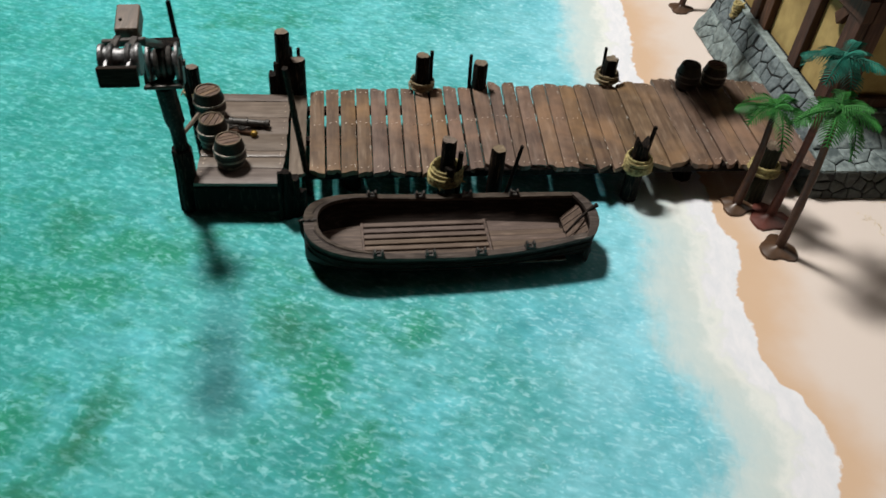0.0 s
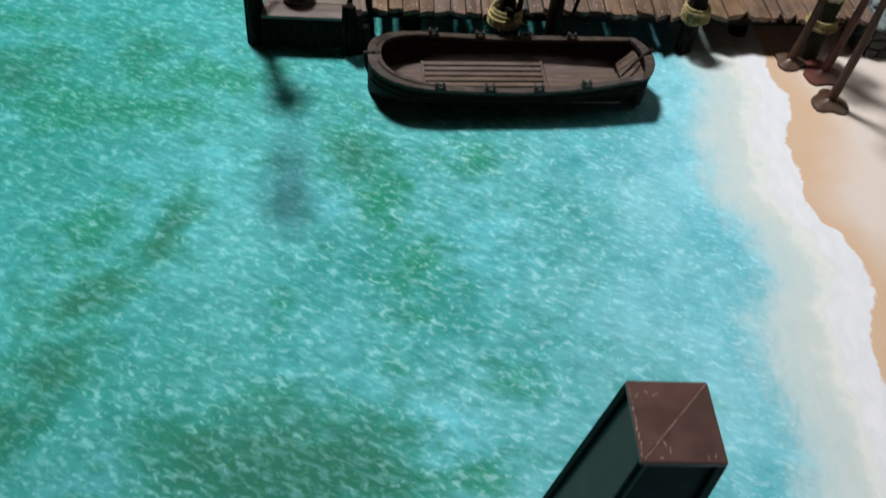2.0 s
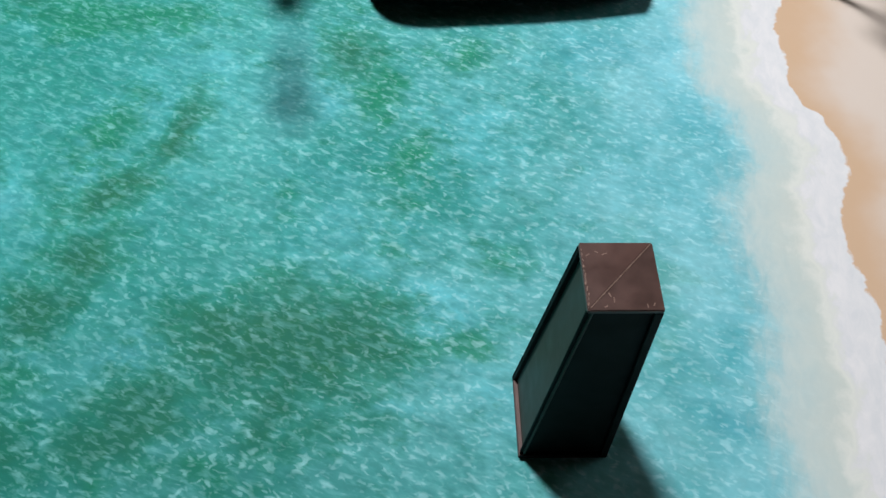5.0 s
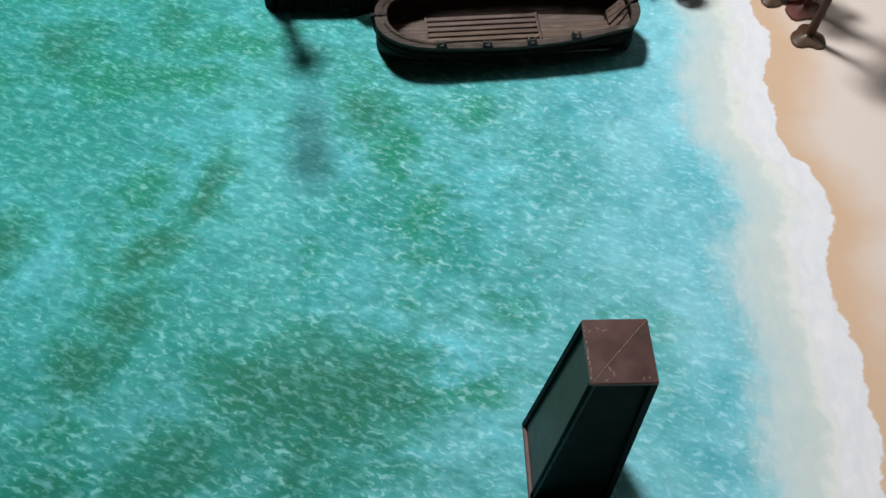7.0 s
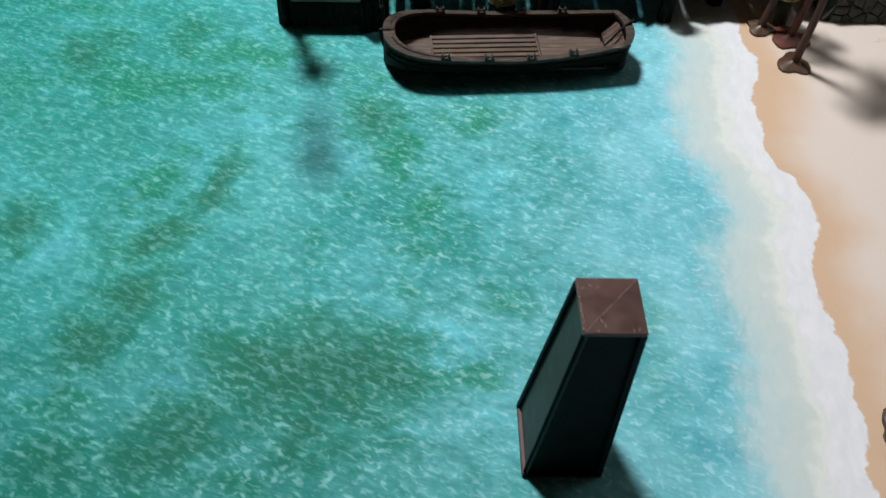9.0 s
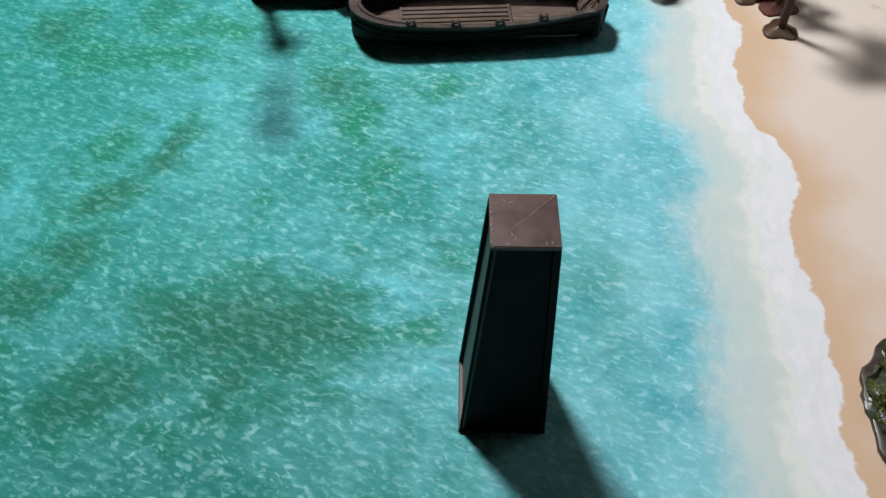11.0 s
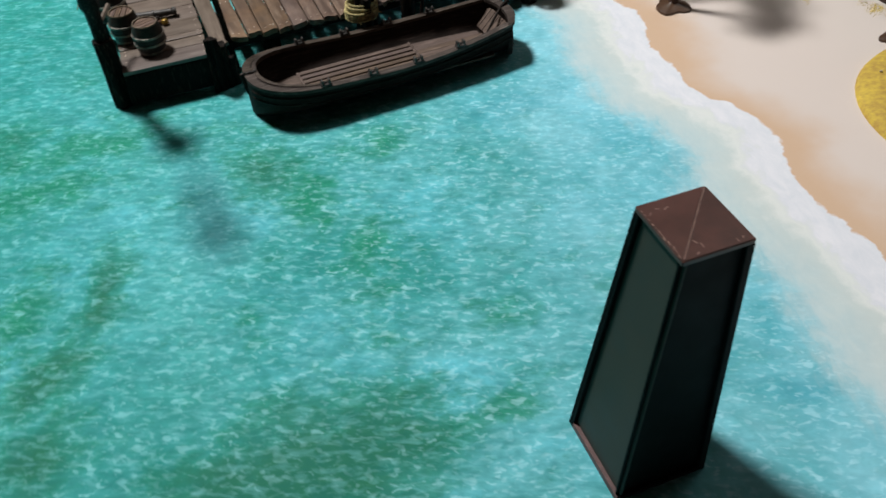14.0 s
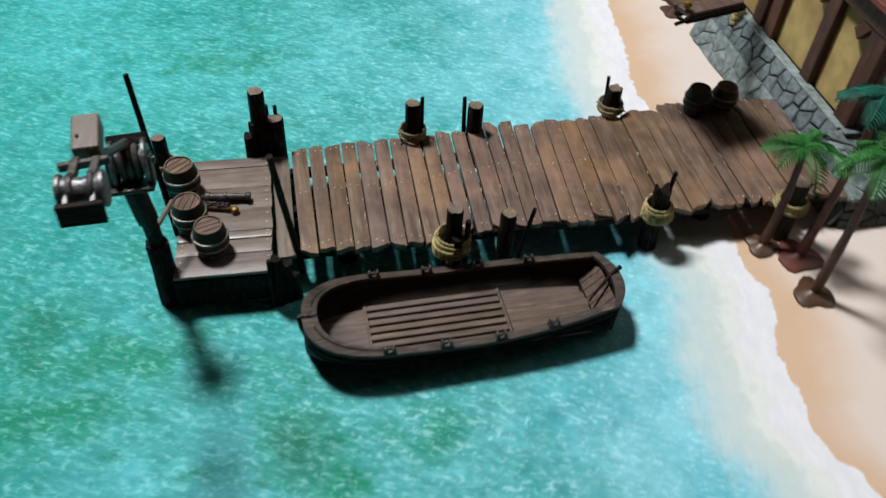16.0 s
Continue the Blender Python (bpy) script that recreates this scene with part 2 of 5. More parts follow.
PALE = [(-0.112, 0.054, 0.012, 0.006, 11, 0.8), (0.001, 0.096, 0.017, 0.009, 11, 0.65), (-0.16, 0.184, 0.016, 0.007, 19, 0.65), (-0.2, 0.116, 0.014, 0.009, 42, 0.8), (-0.164, 0.05, 0.01, 0.007, 11, 0.7),
        (-0.041, 0.129, 0.021, 0.015, 11, 0.45), (0.003, 0.188, 0.02, 0.024, 11, 0.55), (0.044, 0.251, 0.019, 0.019, 11, 0.4), (-0.073, 0.206, 0.007, 0.013, 11, 0.6), (-0.142, 0.218, 0.019, 0.012, 11, 0.5),
        (-0.167, 0.15, 0.006, 0.012, 11, 0.7), (-0.065, 0.154, 0.017, 0.011, 11, 0.4), (-0.005, 0.048, 0.011, 0.005, 11, 0.5), (0.027, 0.065, 0.009, 0.015, 11, 0.5)]

M_MAT = sea_print()
M_DECK = wood("deck_wood", rgb(74, 59, 50), rgb(130, 108, 91), rgb(184, 166, 147), (240, 26, 240), 0.46, 0.12, 0.30, 0.5, 0.35, rgb(144, 112, 84))
M_PLAT = wood("platform_wood", rgb(86, 75, 67), rgb(122, 109, 99), rgb(166, 153, 142), (420, 40, 420), 0.34, 0.10, 0.3, 0.3, 0.55)
M_DARK = wood("dark_wood", rgb(13, 11, 10), rgb(30, 24, 21), rgb(100, 84, 73), (500, 500, 60), 0.6, 0.2, 0.5, 0.5, 0.06)
M_POST = wood("post_wood", rgb(10, 9, 8), rgb(27, 21, 18), rgb(116, 97, 83), (900, 900, 90), 0.65, 0.2, 0.5, 0.9, 0.08)
M_STUMP = wood("mossy_log", rgb(24, 24, 18), rgb(56, 56, 42), rgb(104, 102, 80), (700, 700, 90), 0.65, 0.1, 0.4, 0.8, 0.15)
M_CUT = wood("cut_wood", rgb(86, 74, 62), rgb(126, 112, 96), rgb(172, 156, 138), (300, 300, 300), 0.7, 0.15, 0.5)
M_LID = wood("barrel_lid_wood", rgb(62, 46, 37), rgb(114, 90, 74), rgb(176, 152, 132), (60, 800, 800), 0.6, 0.18, 0.55)
M_BARREL = wood("barrel_wood", rgb(20, 15, 12), rgb(48, 36, 29), rgb(98, 78, 64), (900, 900, 70), 0.55, 0.2, 0.45)
M_BOAT = wood("boat_wood", rgb(24, 20, 18), rgb(51, 43, 39), rgb(98, 84, 76), (50, 600, 600), 0.58, 0.1, 0.35, 0.35, 0.06)
M_RAIL = wood("boat_rail_wood", rgb(50, 44, 40), rgb(93, 83, 76), rgb(148, 135, 125), (50, 600, 600), 0.55, 0.08, 0.45, 0.35, 0.08)
M_CRATE = wood("crate_wood", rgb(40, 30, 24), rgb(72, 55, 44), rgb(110, 90, 76), (60, 500, 500), 0.55, 0.12, 0.4, 0.5, 0.25)
M_BOATFLOOR = wood("boat_floor_wood", rgb(70, 58, 51), rgb(116, 99, 88), rgb(158, 138, 125), (40, 600, 600), 0.46, 0.12, 0.35, 0.3)
M_BLOCK = wood("worn_block_wood", rgb(70, 58, 50), rgb(120, 104, 92), rgb(170, 154, 140), (300, 60, 300), 0.5, 0.1, 0.5)
M_IRON = plain("black_iron", rgb(26, 25, 24), rgb(88, 84, 80), 600, 0.45, 0.25, 0.3, 0.0003, 0.3)
M_HOOP = plain("barrel_hoop", rgb(54, 49, 45), rgb(150, 140, 128), 420, 0.42, 0.35)
M_STEEL = plain("worn_steel", rgb(44, 44, 45), rgb(128, 128, 128), 500, 0.46, 0.7, 0.8)
M_BRASS = plain("brass", rgb(84, 64, 20), rgb(158, 126, 48), 500, 0.5, 0.6)
M_ROPE = plain("rope", rgb(84, 72, 40), rgb(200, 184, 126), 520, 0.8, 0, 0.8)
M_ROPEOLD = plain("old_rope", rgb(66, 54, 38), rgb(164, 148, 114), 520, 0.85, 0, 0.8)
# pale colour that imitates light showing in the deck joints
M_LITFLECK = plain("flaked_wood", rgb(104, 92, 80), rgb(206, 198, 186), 900, 0.6)
M_NAIL = plain("nail_head", rgb(184, 170, 154), rgb(228, 214, 200), 800, 0.45, 0.3)
M_TRUNK = plain("palm_trunk", rgb(44, 28, 21), rgb(80, 54, 42), 300, 0.5, 0, 0.5, 0.0004, 0.3)
M_TRUNKRED = plain("reddish_palm_trunk", rgb(62, 32, 27), rgb(104, 60, 50), 300, 0.5, 0, 0.5, 0.0004, 0.3)
M_BASE = plain("palm_foot", rgb(58, 40, 28), rgb(92, 68, 50), 160, 0.36)
M_BASERED = plain("palm_foot_red", rgb(74, 37, 30), rgb(102, 54, 45), 160, 0.42)
M_LEAF = plain("palm_leaf", rgb(24, 80, 34), rgb(62, 134, 62), 240, 0.58, 0, 0.3, 0.0003, 0.25)
M_TEAL = plain("palm_leaf_teal", rgb(16, 82, 70), rgb(38, 124, 106), 240, 0.56, 0, 0.3, 0.0003, 0.3)
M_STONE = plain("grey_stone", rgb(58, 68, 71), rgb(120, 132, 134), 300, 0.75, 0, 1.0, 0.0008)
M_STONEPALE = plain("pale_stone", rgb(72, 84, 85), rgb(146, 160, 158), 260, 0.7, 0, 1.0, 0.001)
# the grey stone again, darkened for the shade on the south side
M_STONESHADE = plain("damp_dark_stone", rgb(34, 38, 37), rgb(74, 81, 78), 300, 0.7, 0, 1.0, 0.0008)
M_MORTAR = plain("dark_mortar", rgb(12, 13, 14), rgb(36, 40, 41), 300, 0.9)
M_STUCCO = plain("yellow_stucco", rgb(132, 108, 62), rgb(188, 164, 106), 60, 0.85, 0, 0.5)
M_TIMBER = wood("timber", rgb(52, 32, 25), rgb(96, 64, 49), rgb(138, 104, 84), (500, 500, 40), 0.6, 0.15, 0.35)
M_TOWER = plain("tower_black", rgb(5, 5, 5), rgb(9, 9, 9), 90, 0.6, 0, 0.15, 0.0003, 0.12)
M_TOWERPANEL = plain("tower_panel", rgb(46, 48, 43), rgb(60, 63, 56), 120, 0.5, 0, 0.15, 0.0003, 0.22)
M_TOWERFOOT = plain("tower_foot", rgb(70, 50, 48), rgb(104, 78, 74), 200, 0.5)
M_TOWERTOP = plain("tower_top", rgb(54, 31, 25), rgb(78, 46, 38), 130, 0.42, 0, 0.3)
M_YELLOW = plain("yellow_sand_base", rgb(166, 130, 62), rgb(212, 184, 72), 330, 0.8, 0, 0.6)
M_ROCK = plain("wet_rock", rgb(24, 25, 20), rgb(80, 86, 70), 220, 0.30, 0, 0.8, 0.001)
M_ROCKRIM = plain("rock_rim", rgb(40, 34, 30), rgb(76, 66, 60), 160, 0.35)
M_MOSS = plain("moss", rgb(66, 86, 16), rgb(148, 164, 44), 300, 0.9)


def flock():
    """Dyed flock: yellow at its rim, olive green in its middle."""
    k = Tree("dry_grass")
    pos = k.node("NewGeometry").outputs["Position"]
    v = k.mapping(k.mapping(pos, loc=(-0.302, -0.375, 0)), scale=(1 / 0.045, 1 / 0.026, 0))
    q = k.math("ADD", k.node("VectorMath", "LENGTH", i0=v).outputs["Value"], k.span(k.noise(pos, 70, 4), 0.3, 0.7, -0.35, 0.35))
    col = k.mix(k.span(q, 0.5, 1.1), k.mix(k.noise(pos, 500, 3), rgb(116, 120, 44), rgb(164, 160, 72)), k.mix(k.noise(pos, 500, 3), rgb(196, 172, 92), rgb(226, 206, 148)))
    return k.done(col, 0.9, 0, k.noise(pos, 1500, 2), 0.6)


M_GRASS = flock()
M_ROOM = plain("room_paint", rgb(112, 92, 82), rgb(126, 106, 96), 4, 0.9, 0, 0.1)
M_TABLE = wood("table_wood", rgb(90, 62, 44), rgb(126, 92, 66), rgb(150, 116, 88), (6, 90, 90), 0.5, 0.0, 0.3)


# ---- mesh building ----
def link(name, bm, mat, parent=None, label="", smooth=True, at=None):
    me = bpy.data.meshes.new(name)
    bm.normal_update()
    bm.to_mesh(me)
    bm.free()
    for m in mat if isinstance(mat, (list, tuple)) else (mat,):
        me.materials.append(m)
    if smooth:
        me.shade_smooth()
        me.set_sharp_from_angle(angle=radians(38))
    ob = new(name, me)
    if at is not None:
        ob.matrix_basis = at
    if parent:
        ob.parent = parent
    if label:
        ob["label"] = label
    return ob


def part(name, bm, mat, parent, label="", smooth=True, at=None):
    return link(name, bm, mat, parent, label, smooth, at)


def again(ob, at):
    """One more piece on the same mesh, under the same parent."""
    o = new(ob.name.split(".")[0], ob.data)
    o.parent, o.matrix_basis = ob.parent, at
    if "label" in ob:
        o["label"] = ob["label"]
    return o


def thing(name, at, label, category, group="", kind=""):
    e = new(name)
    e.empty_display_size = 0.01
    e.matrix_basis = at
    return tagged(e, label, category, group, kind)


def box(size, at=None, bevel=0.0, taper=1.0):
    bm = bmesh.new()
    for v in bmesh.ops.create_cube(bm, size=1.0)["verts"]:
        t = taper if v.co.z > 0 else 1.0
        v.co = Vector((v.co.x * size[0] * t, v.co.y * size[1] * t, v.co.z * size[2]))
    if bevel:
        bmesh.ops.bevel(bm, geom=bm.edges[:], offset=bevel, segments=1, affect="EDGES", profile=0.5)
    if at is not None:
        bm.transform(at)
    return bm


def join(*bms):
    """Several meshes in one."""
    out = bmesh.new()
    for b in bms:
        me = bpy.data.meshes.new("tmp")
        b.to_mesh(me)
        b.free()
        out.from_mesh(me)
        bpy.data.meshes.remove(me)
    return out


def lathe(profile, segs=20, wobble=0.0, seed=0, mats=None):
    """A turned shape from (radius, height) pairs, closed at both ends where the radius is over 0."""
    bm, rng, rings = bmesh.new(), random.Random(seed), []
    lumps = [1 + wobble * rng.uniform(-1, 1) for _ in range(segs)]
    for r, z in profile:
        rings.append([bm.verts.new((r * lumps[i] * math.cos(2 * math.pi * i / segs), r * lumps[i] * math.sin(2 * math.pi * i / segs), z)) for i in range(segs)])
    for n, (a, b) in enumerate(zip(rings, rings[1:])):
        for i in range(segs):
            f = bm.faces.new((a[i], a[(i + 1) % segs], b[(i + 1) % segs], b[i]))
            f.material_index = mats[n] if mats else 0
    bm.faces.new(rings[0][::-1])
    f = bm.faces.new(rings[-1])
    f.material_index = mats[-1] if mats else 0
    return bm


def tube(points, radius, segs=8, closed=False):
    """A round bar along points; radius a number or one per point."""
    bm, rings = bmesh.new(), []
    pts = [Vector(p) for p in points]
    n = len(pts)
    rs = radius if isinstance(radius, (list, tuple)) else [radius] * n
    for i, p in enumerate(pts):
        a, b = pts[i - 1] if (i or closed) else p, pts[(i + 1) % n] if (i < n - 1 or closed) else p
        d = (b - a).normalized()
        s = d.cross(Vector((0, 0, 1)))
        s = s.normalized() if s.length > 1e-3 else Vector((1, 0, 0))
        u = s.cross(d)
        rings.append([bm.verts.new(p + rs[i] * (math.cos(2 * math.pi * j / segs) * s + math.sin(2 * math.pi * j / segs) * u)) for j in range(segs)])
    for a, b in zip(rings, rings[1:] + ([rings[0]] if closed else [])):
        for j in range(segs):
            bm.faces.new((a[j], a[(j + 1) % segs], b[(j + 1) % segs], b[j]))
    if not closed:
        bm.faces.new(rings[0][::-1]), bm.faces.new(rings[-1])
    bmesh.ops.recalc_face_normals(bm, faces=bm.faces[:])
    return bm


def between(a, b):
    """The pose at a that turns +z to b."""
    a, b = Vector(a), Vector(b)
    return Matrix.Translation(a) @ (b - a).to_track_quat("Z", "Y").to_matrix().to_4x4()


YAW = 10.5
DOCK = pose(-0.09, 0.36, 0, 0, 0, YAW)


def mm(u, v, z=0.0):
    """A place in the jetty's own axes, in millimetres, as world metres."""
    return DOCK @ Vector((u / 1000, v / 1000, z / 1000))


# ---- setting: room, table, mat ----
def setting():
    for name, size, at in (("floor", (4.4, 4.4, 0.1), (0, 0.2, -0.82)), ("ceiling", (4.4, 4.4, 0.1), (0, 0.2, 1.75)), ("wall_north", (4.4, 0.1, 2.47), (0, 2.35, 0.465)), ("wall_south", (4.4, 0.1, 2.47), (0, -1.95, 0.465)),
                           ("wall_east", (0.1, 4.2, 2.47), (2.15, 0.2, 0.465)), ("wall_west", (0.1, 4.2, 2.47), (-2.15, 0.2, 0.465))):
        tagged(link(name, box(size), M_ROOM, smooth=False, at=pose(*at)), "plain brown painted room surface", name.split("_")[0], kind="structure")
    t = thing("table", pose(0.2, 0.3, -0.77), "plain brown wooden table under the game mat", "table")
    part("tabletop", box((1.9, 1.5, 0.03), pose(0, 0, 0.753), 0.003), M_TABLE, t)
    leg = part("leg", box((0.07, 0.07, 0.738), pose(0, 0, 0.369), 0.004), M_TABLE, t, at=pose(-0.85, -0.65, 0))
    for x, y in ((0.85, -0.65), (-0.85, 0.65), (0.85, 0.65)):
        again(leg, pose(x, y, 0))
    bm = box((1.6, 1.3, 0.002), pose(0.2, 0.3, -0.001))
    tagged(link("ground", bm, M_MAT, smooth=False), "printed cloth game mat with turquoise sea, white surf and pale beach", "game mat", kind="structure")


setting()


# ---- the jetty ----
DECK_Z = 21.5


def board(length, width, thick, rng, ragged=0.0025, cuts=5):
    """A plank along y with broken ends and slightly wandering edges, its top at z 0."""
    bm = bmesh.new()
    n, m = cuts, 6
    grid = {}
    for side, z in ((0, 0.0), (1, -thick)):
        cut = [rng.uniform(-1, 1) * ragged * 0.85 for _ in range(2)]
        peak = [rng.choice((0, 1, n // 2, n - 1)) for _ in range(2)]
        near, far = [[abs(c * (i / (n - 1) - 0.5)) * 0.4 + ragged * 0.5 + c * (i / (n - 1) - 0.5) + ragged * 0.22 * abs(i - p) / n + rng.uniform(-0.13, 0.13) * ragged for i in range(n)] for c, p in zip(cut, peak)]
        if side == 1:
            near, far = keep
        keep = near, far
        for j in range(m):
            for i in range(n):
                x = (i / (n - 1) - 0.5) * width
                t = j / (m - 1)
                y = (-length / 2 + near[i]) * (1 - t) + (length / 2 - far[i]) * t
                dx = 0.0 if 0 < i < n - 1 else 0.00018 * noise.noise(Vector((rng.random() * 50, 0, 0)))
                grid[side, i, j] = bm.verts.new((x + dx, y, z - (0.00025 if i in (0, n - 1) and side == 0 else 0) + (0.00012 * noise.noise((x * 900, y * 130, width * 9000)) if side == 0 else 0)))
    for j in range(m - 1):
        for i in range(n - 1):
            bm.faces.new((grid[0, i, j], grid[0, i + 1, j], grid[0, i + 1, j + 1], grid[0, i, j + 1]))
            bm.faces.new((grid[1, i, j], grid[1, i, j + 1], grid[1, i + 1, j + 1], grid[1, i + 1, j]))
    for j in range(m - 1):
        bm.faces.new((grid[0, 0, j], grid[0, 0, j + 1], grid[1, 0, j + 1], grid[1, 0, j]))
        bm.faces.new((grid[0, n - 1, j + 1], grid[0, n - 1, j], grid[1, n - 1, j], grid[1, n - 1, j + 1]))
    for i in range(n - 1):
        bm.faces.new((grid[0, i + 1, 0], grid[0, i, 0], grid[1, i, 0], grid[1, i + 1, 0]))
        bm.faces.new((grid[0, i, m - 1], grid[0, i + 1, m - 1], grid[1, i + 1, m - 1], grid[1, i, m - 1]))
    return bm


def log(radius, height, seed, broken=0.0):
    """A rough upright log with a pale cut top."""
    rng = random.Random(seed)
    prof = [(radius * 1.05, 0), (radius * 1.02, height * 0.3), (radius * rng.uniform(0.95, 1.03), height * 0.6), (radius * 0.97, height - 0.0008), (radius * 0.88, height)]
    bm = lathe(prof, 20, 0.10, seed, [0, 0, 0, 0, 1])
    for v in bm.verts:
        v.co.z += (broken * radius * noise.noise(v.co * 400) if v.co.z > height * 0.9 else 0)
        k = 1 + 0.09 * noise.noise((v.co.x * 900, v.co.y * 900, v.co.z * 60 + seed * 3)) * (1 if v.co.z < height * 0.97 else 0.5)
        v.co.x, v.co.y = v.co.x * k, v.co.y * k
    bm.transform(pose(0, 0, 0, 0, 0, rng.uniform(0, 360)))
    return bm


def coil(radius, turns, thick, z0, seed, slack=0.0):
    """Rope wound round a post."""
    rng, pts = random.Random(seed), []
    for i in range(int(turns * 18)):
        a = i / 18 * 2 * math.pi
        r = radius + thick * 0.5 * rng.uniform(-0.4, 0.5) + (slack * math.sin(a * 0.5 + seed) ** 2)
        pts.append((r * math.cos(a), r * math.sin(a), z0 + i / 18 * thick * 1.75 + thick * 0.7 * math.sin(a * 1.3 + seed)))
    return tube(pts, thick, 6)


def jetty():
    rng, splinters = random.Random(4), []
    j = thing("jetty", DOCK, "weathered brown wooden jetty with broken plank ends on dark log posts", "jetty")
    # cross planks of the walkway: where each one starts, in mm along the jetty
    seams = [6.1, 15.1, 23.5, 32.6, 40.8, 50.0, 58.7, 67.4, 76.1, 84.7, 93.4, 102.8, 113.0, 121.0, 129.4, 138.5, 148.0, 157.0, 166.8, 175.5, 185.5, 195.0, 208.0, 221.0, 233.7, 241.5, 249.0, 257.2, 267.6, 278.4, 287.6, 297.0]

    def along(u, table):
        for (a, p), (b, q) in zip(table, table[1:]):
            if u <= b:
                return p + (q - p) * (u - a) / (b - a)
        return table[-1][1]

    for a, b in zip(seams, seams[1:]):
        c = (a + b) / 2
        lo = along(c, ((0, -37), (66, -37.5), (85, -33.5), (205, -31), (225, -29), (250, -29.5), (300, -28))) + rng.uniform(-2.6, 1.5)
        hi = along(c, ((0, 47), (60, 49), (90, 52), (115, 59.5), (126, 60), (135, 56), (150, 58.5), (195, 61.5), (208, 62), (226, 67.5), (280, 68), (300, 66))) + rng.uniform(-1.2, 1.4)
        gap = 2.0 if 100 < b < 104 else rng.choice((0.75, 0.85, 1.25, 0.95)) * (0.9 if a > 150 else 1)
        skew = along(c, ((0, 2.2), (40, 0.9), (70, -0.4), (112, -0.6), (120, -2.2), (150, -2.6), (170, -1.5), (200, -0.6), (300, 0.6))) + rng.uniform(-0.4, 0.4)
        p = part("plank", board((hi - lo) / 1000, (b - a - gap) / 1000, 0.0030, rng, 0.0072 if a > 150 else 0.0060 if a > 60 else 0.0050), M_DECK, j, at=pose(c / 1000, (lo + hi) / 2000, (DECK_Z + rng.uniform(-0.5, 0.5)) / 1000, rng.uniform(-0.5, 0.5), rng.uniform(-1.6, 1.6), skew))
        for _ in range(5):
            splinters.append((b - gap / 2 + rng.uniform(-0.55, 0.45), rng.uniform(lo + 4, hi - 3), rng.uniform(0.8, 3.4), rng.uniform(0.18, 0.42), skew + rng.uniform(-5, 5)))
        for v, n in ((lo + 7, 2), (hi - 7, 2), ((lo + hi) / 2 + 4, 2 if a < 165 else 0)):
            for s in range(n):
                nails.append((c + (s - 0.5) * 3.2 + rng.uniform(-0.5, 0.5), v + rng.uniform(-1.2, 1.2), DECK_Z + 0.35))
    # boards of the end platform, along the jetty
    lines = [-45.5, -32.0, -22.4, -16.9, -1.0, 15.0, 30.8, 38.6]
    for n, (a, b) in enumerate(zip(lines, lines[1:])):
        gap = (0.7, 0.7, 0.7, 0.5, 0.12, 0.12, 0.6)[n]
        u0, u1 = -51.5 + rng.uniform(-1.5, 1), -5.2 + rng.uniform(-0.6, 0.6)
        part("plank", board((u1 - u0) / 1000, (b - a - gap) / 1000, 0.0022, rng, 0.0012), M_PLAT, j, at=pose((u0 + u1) / 2000, (a + b) / 2000, (DECK_Z + rng.uniform(-0.25, 0.25)) / 1000, 0, rng.uniform(-0.4, 0.4), 90))
        for s in (0, 1):
            nails.append((-8.0 + rng.uniform(-0.4, 0.4), a + (b - a) * (0.3 + 0.4 * s), DECK_Z + 0.3))
            nails.append((u0 + 3.5, a + (b - a) * (0.3 + 0.4 * s), DECK_Z + 0.3))
    part("plank", board(0.078, 0.0086, 0.0022, rng, 0.002), M_PLAT, j, at=pose(0.0002, 0.0015, 0.0203, 0, 0, 1.5))
    # pale flecks in the joints, standing for lit plank edges and water below
    bits = [box((w / 1000, l / 1000, 0.0004), pose(u / 1000, v / 1000, (DECK_Z - 0.25) / 1000, 0, 0, a)) for u, v, l, w, a in splinters]
    tagged(part("splinters", join(*bits), M_LITFLECK, j, smooth=False), "pale flecks between the planks, standing for lit gleams", kind="stuff")
    # beams under the deck
    for u0, u1, v, z in ((4, 296, -26, 17.2), (4, 296, 34, 17.2), (4, 296, 4, 17.2), (-52, 0, -38, 17.0), (-52, 0, 30, 17.0)):
        part("beam", box(((u1 - u0) / 1000, 0.005, 0.0042), pose((u0 + u1) / 2000, v / 1000, z / 1000, 0, 0, 2.4 if u1 > 100 else 0), 0.0004), M_DARK, j)
    part("fascia", box((0.046, 0.0024, 0.0165), pose(-0.028, -0.0448, 0.0108), 0.0004), M_DARK, j, "dark board under the front edge")
    part("fascia", box((0.0024, 0.076, 0.0165), pose(-0.0495, -0.004, 0.0108), 0.0004), M_DARK, j)
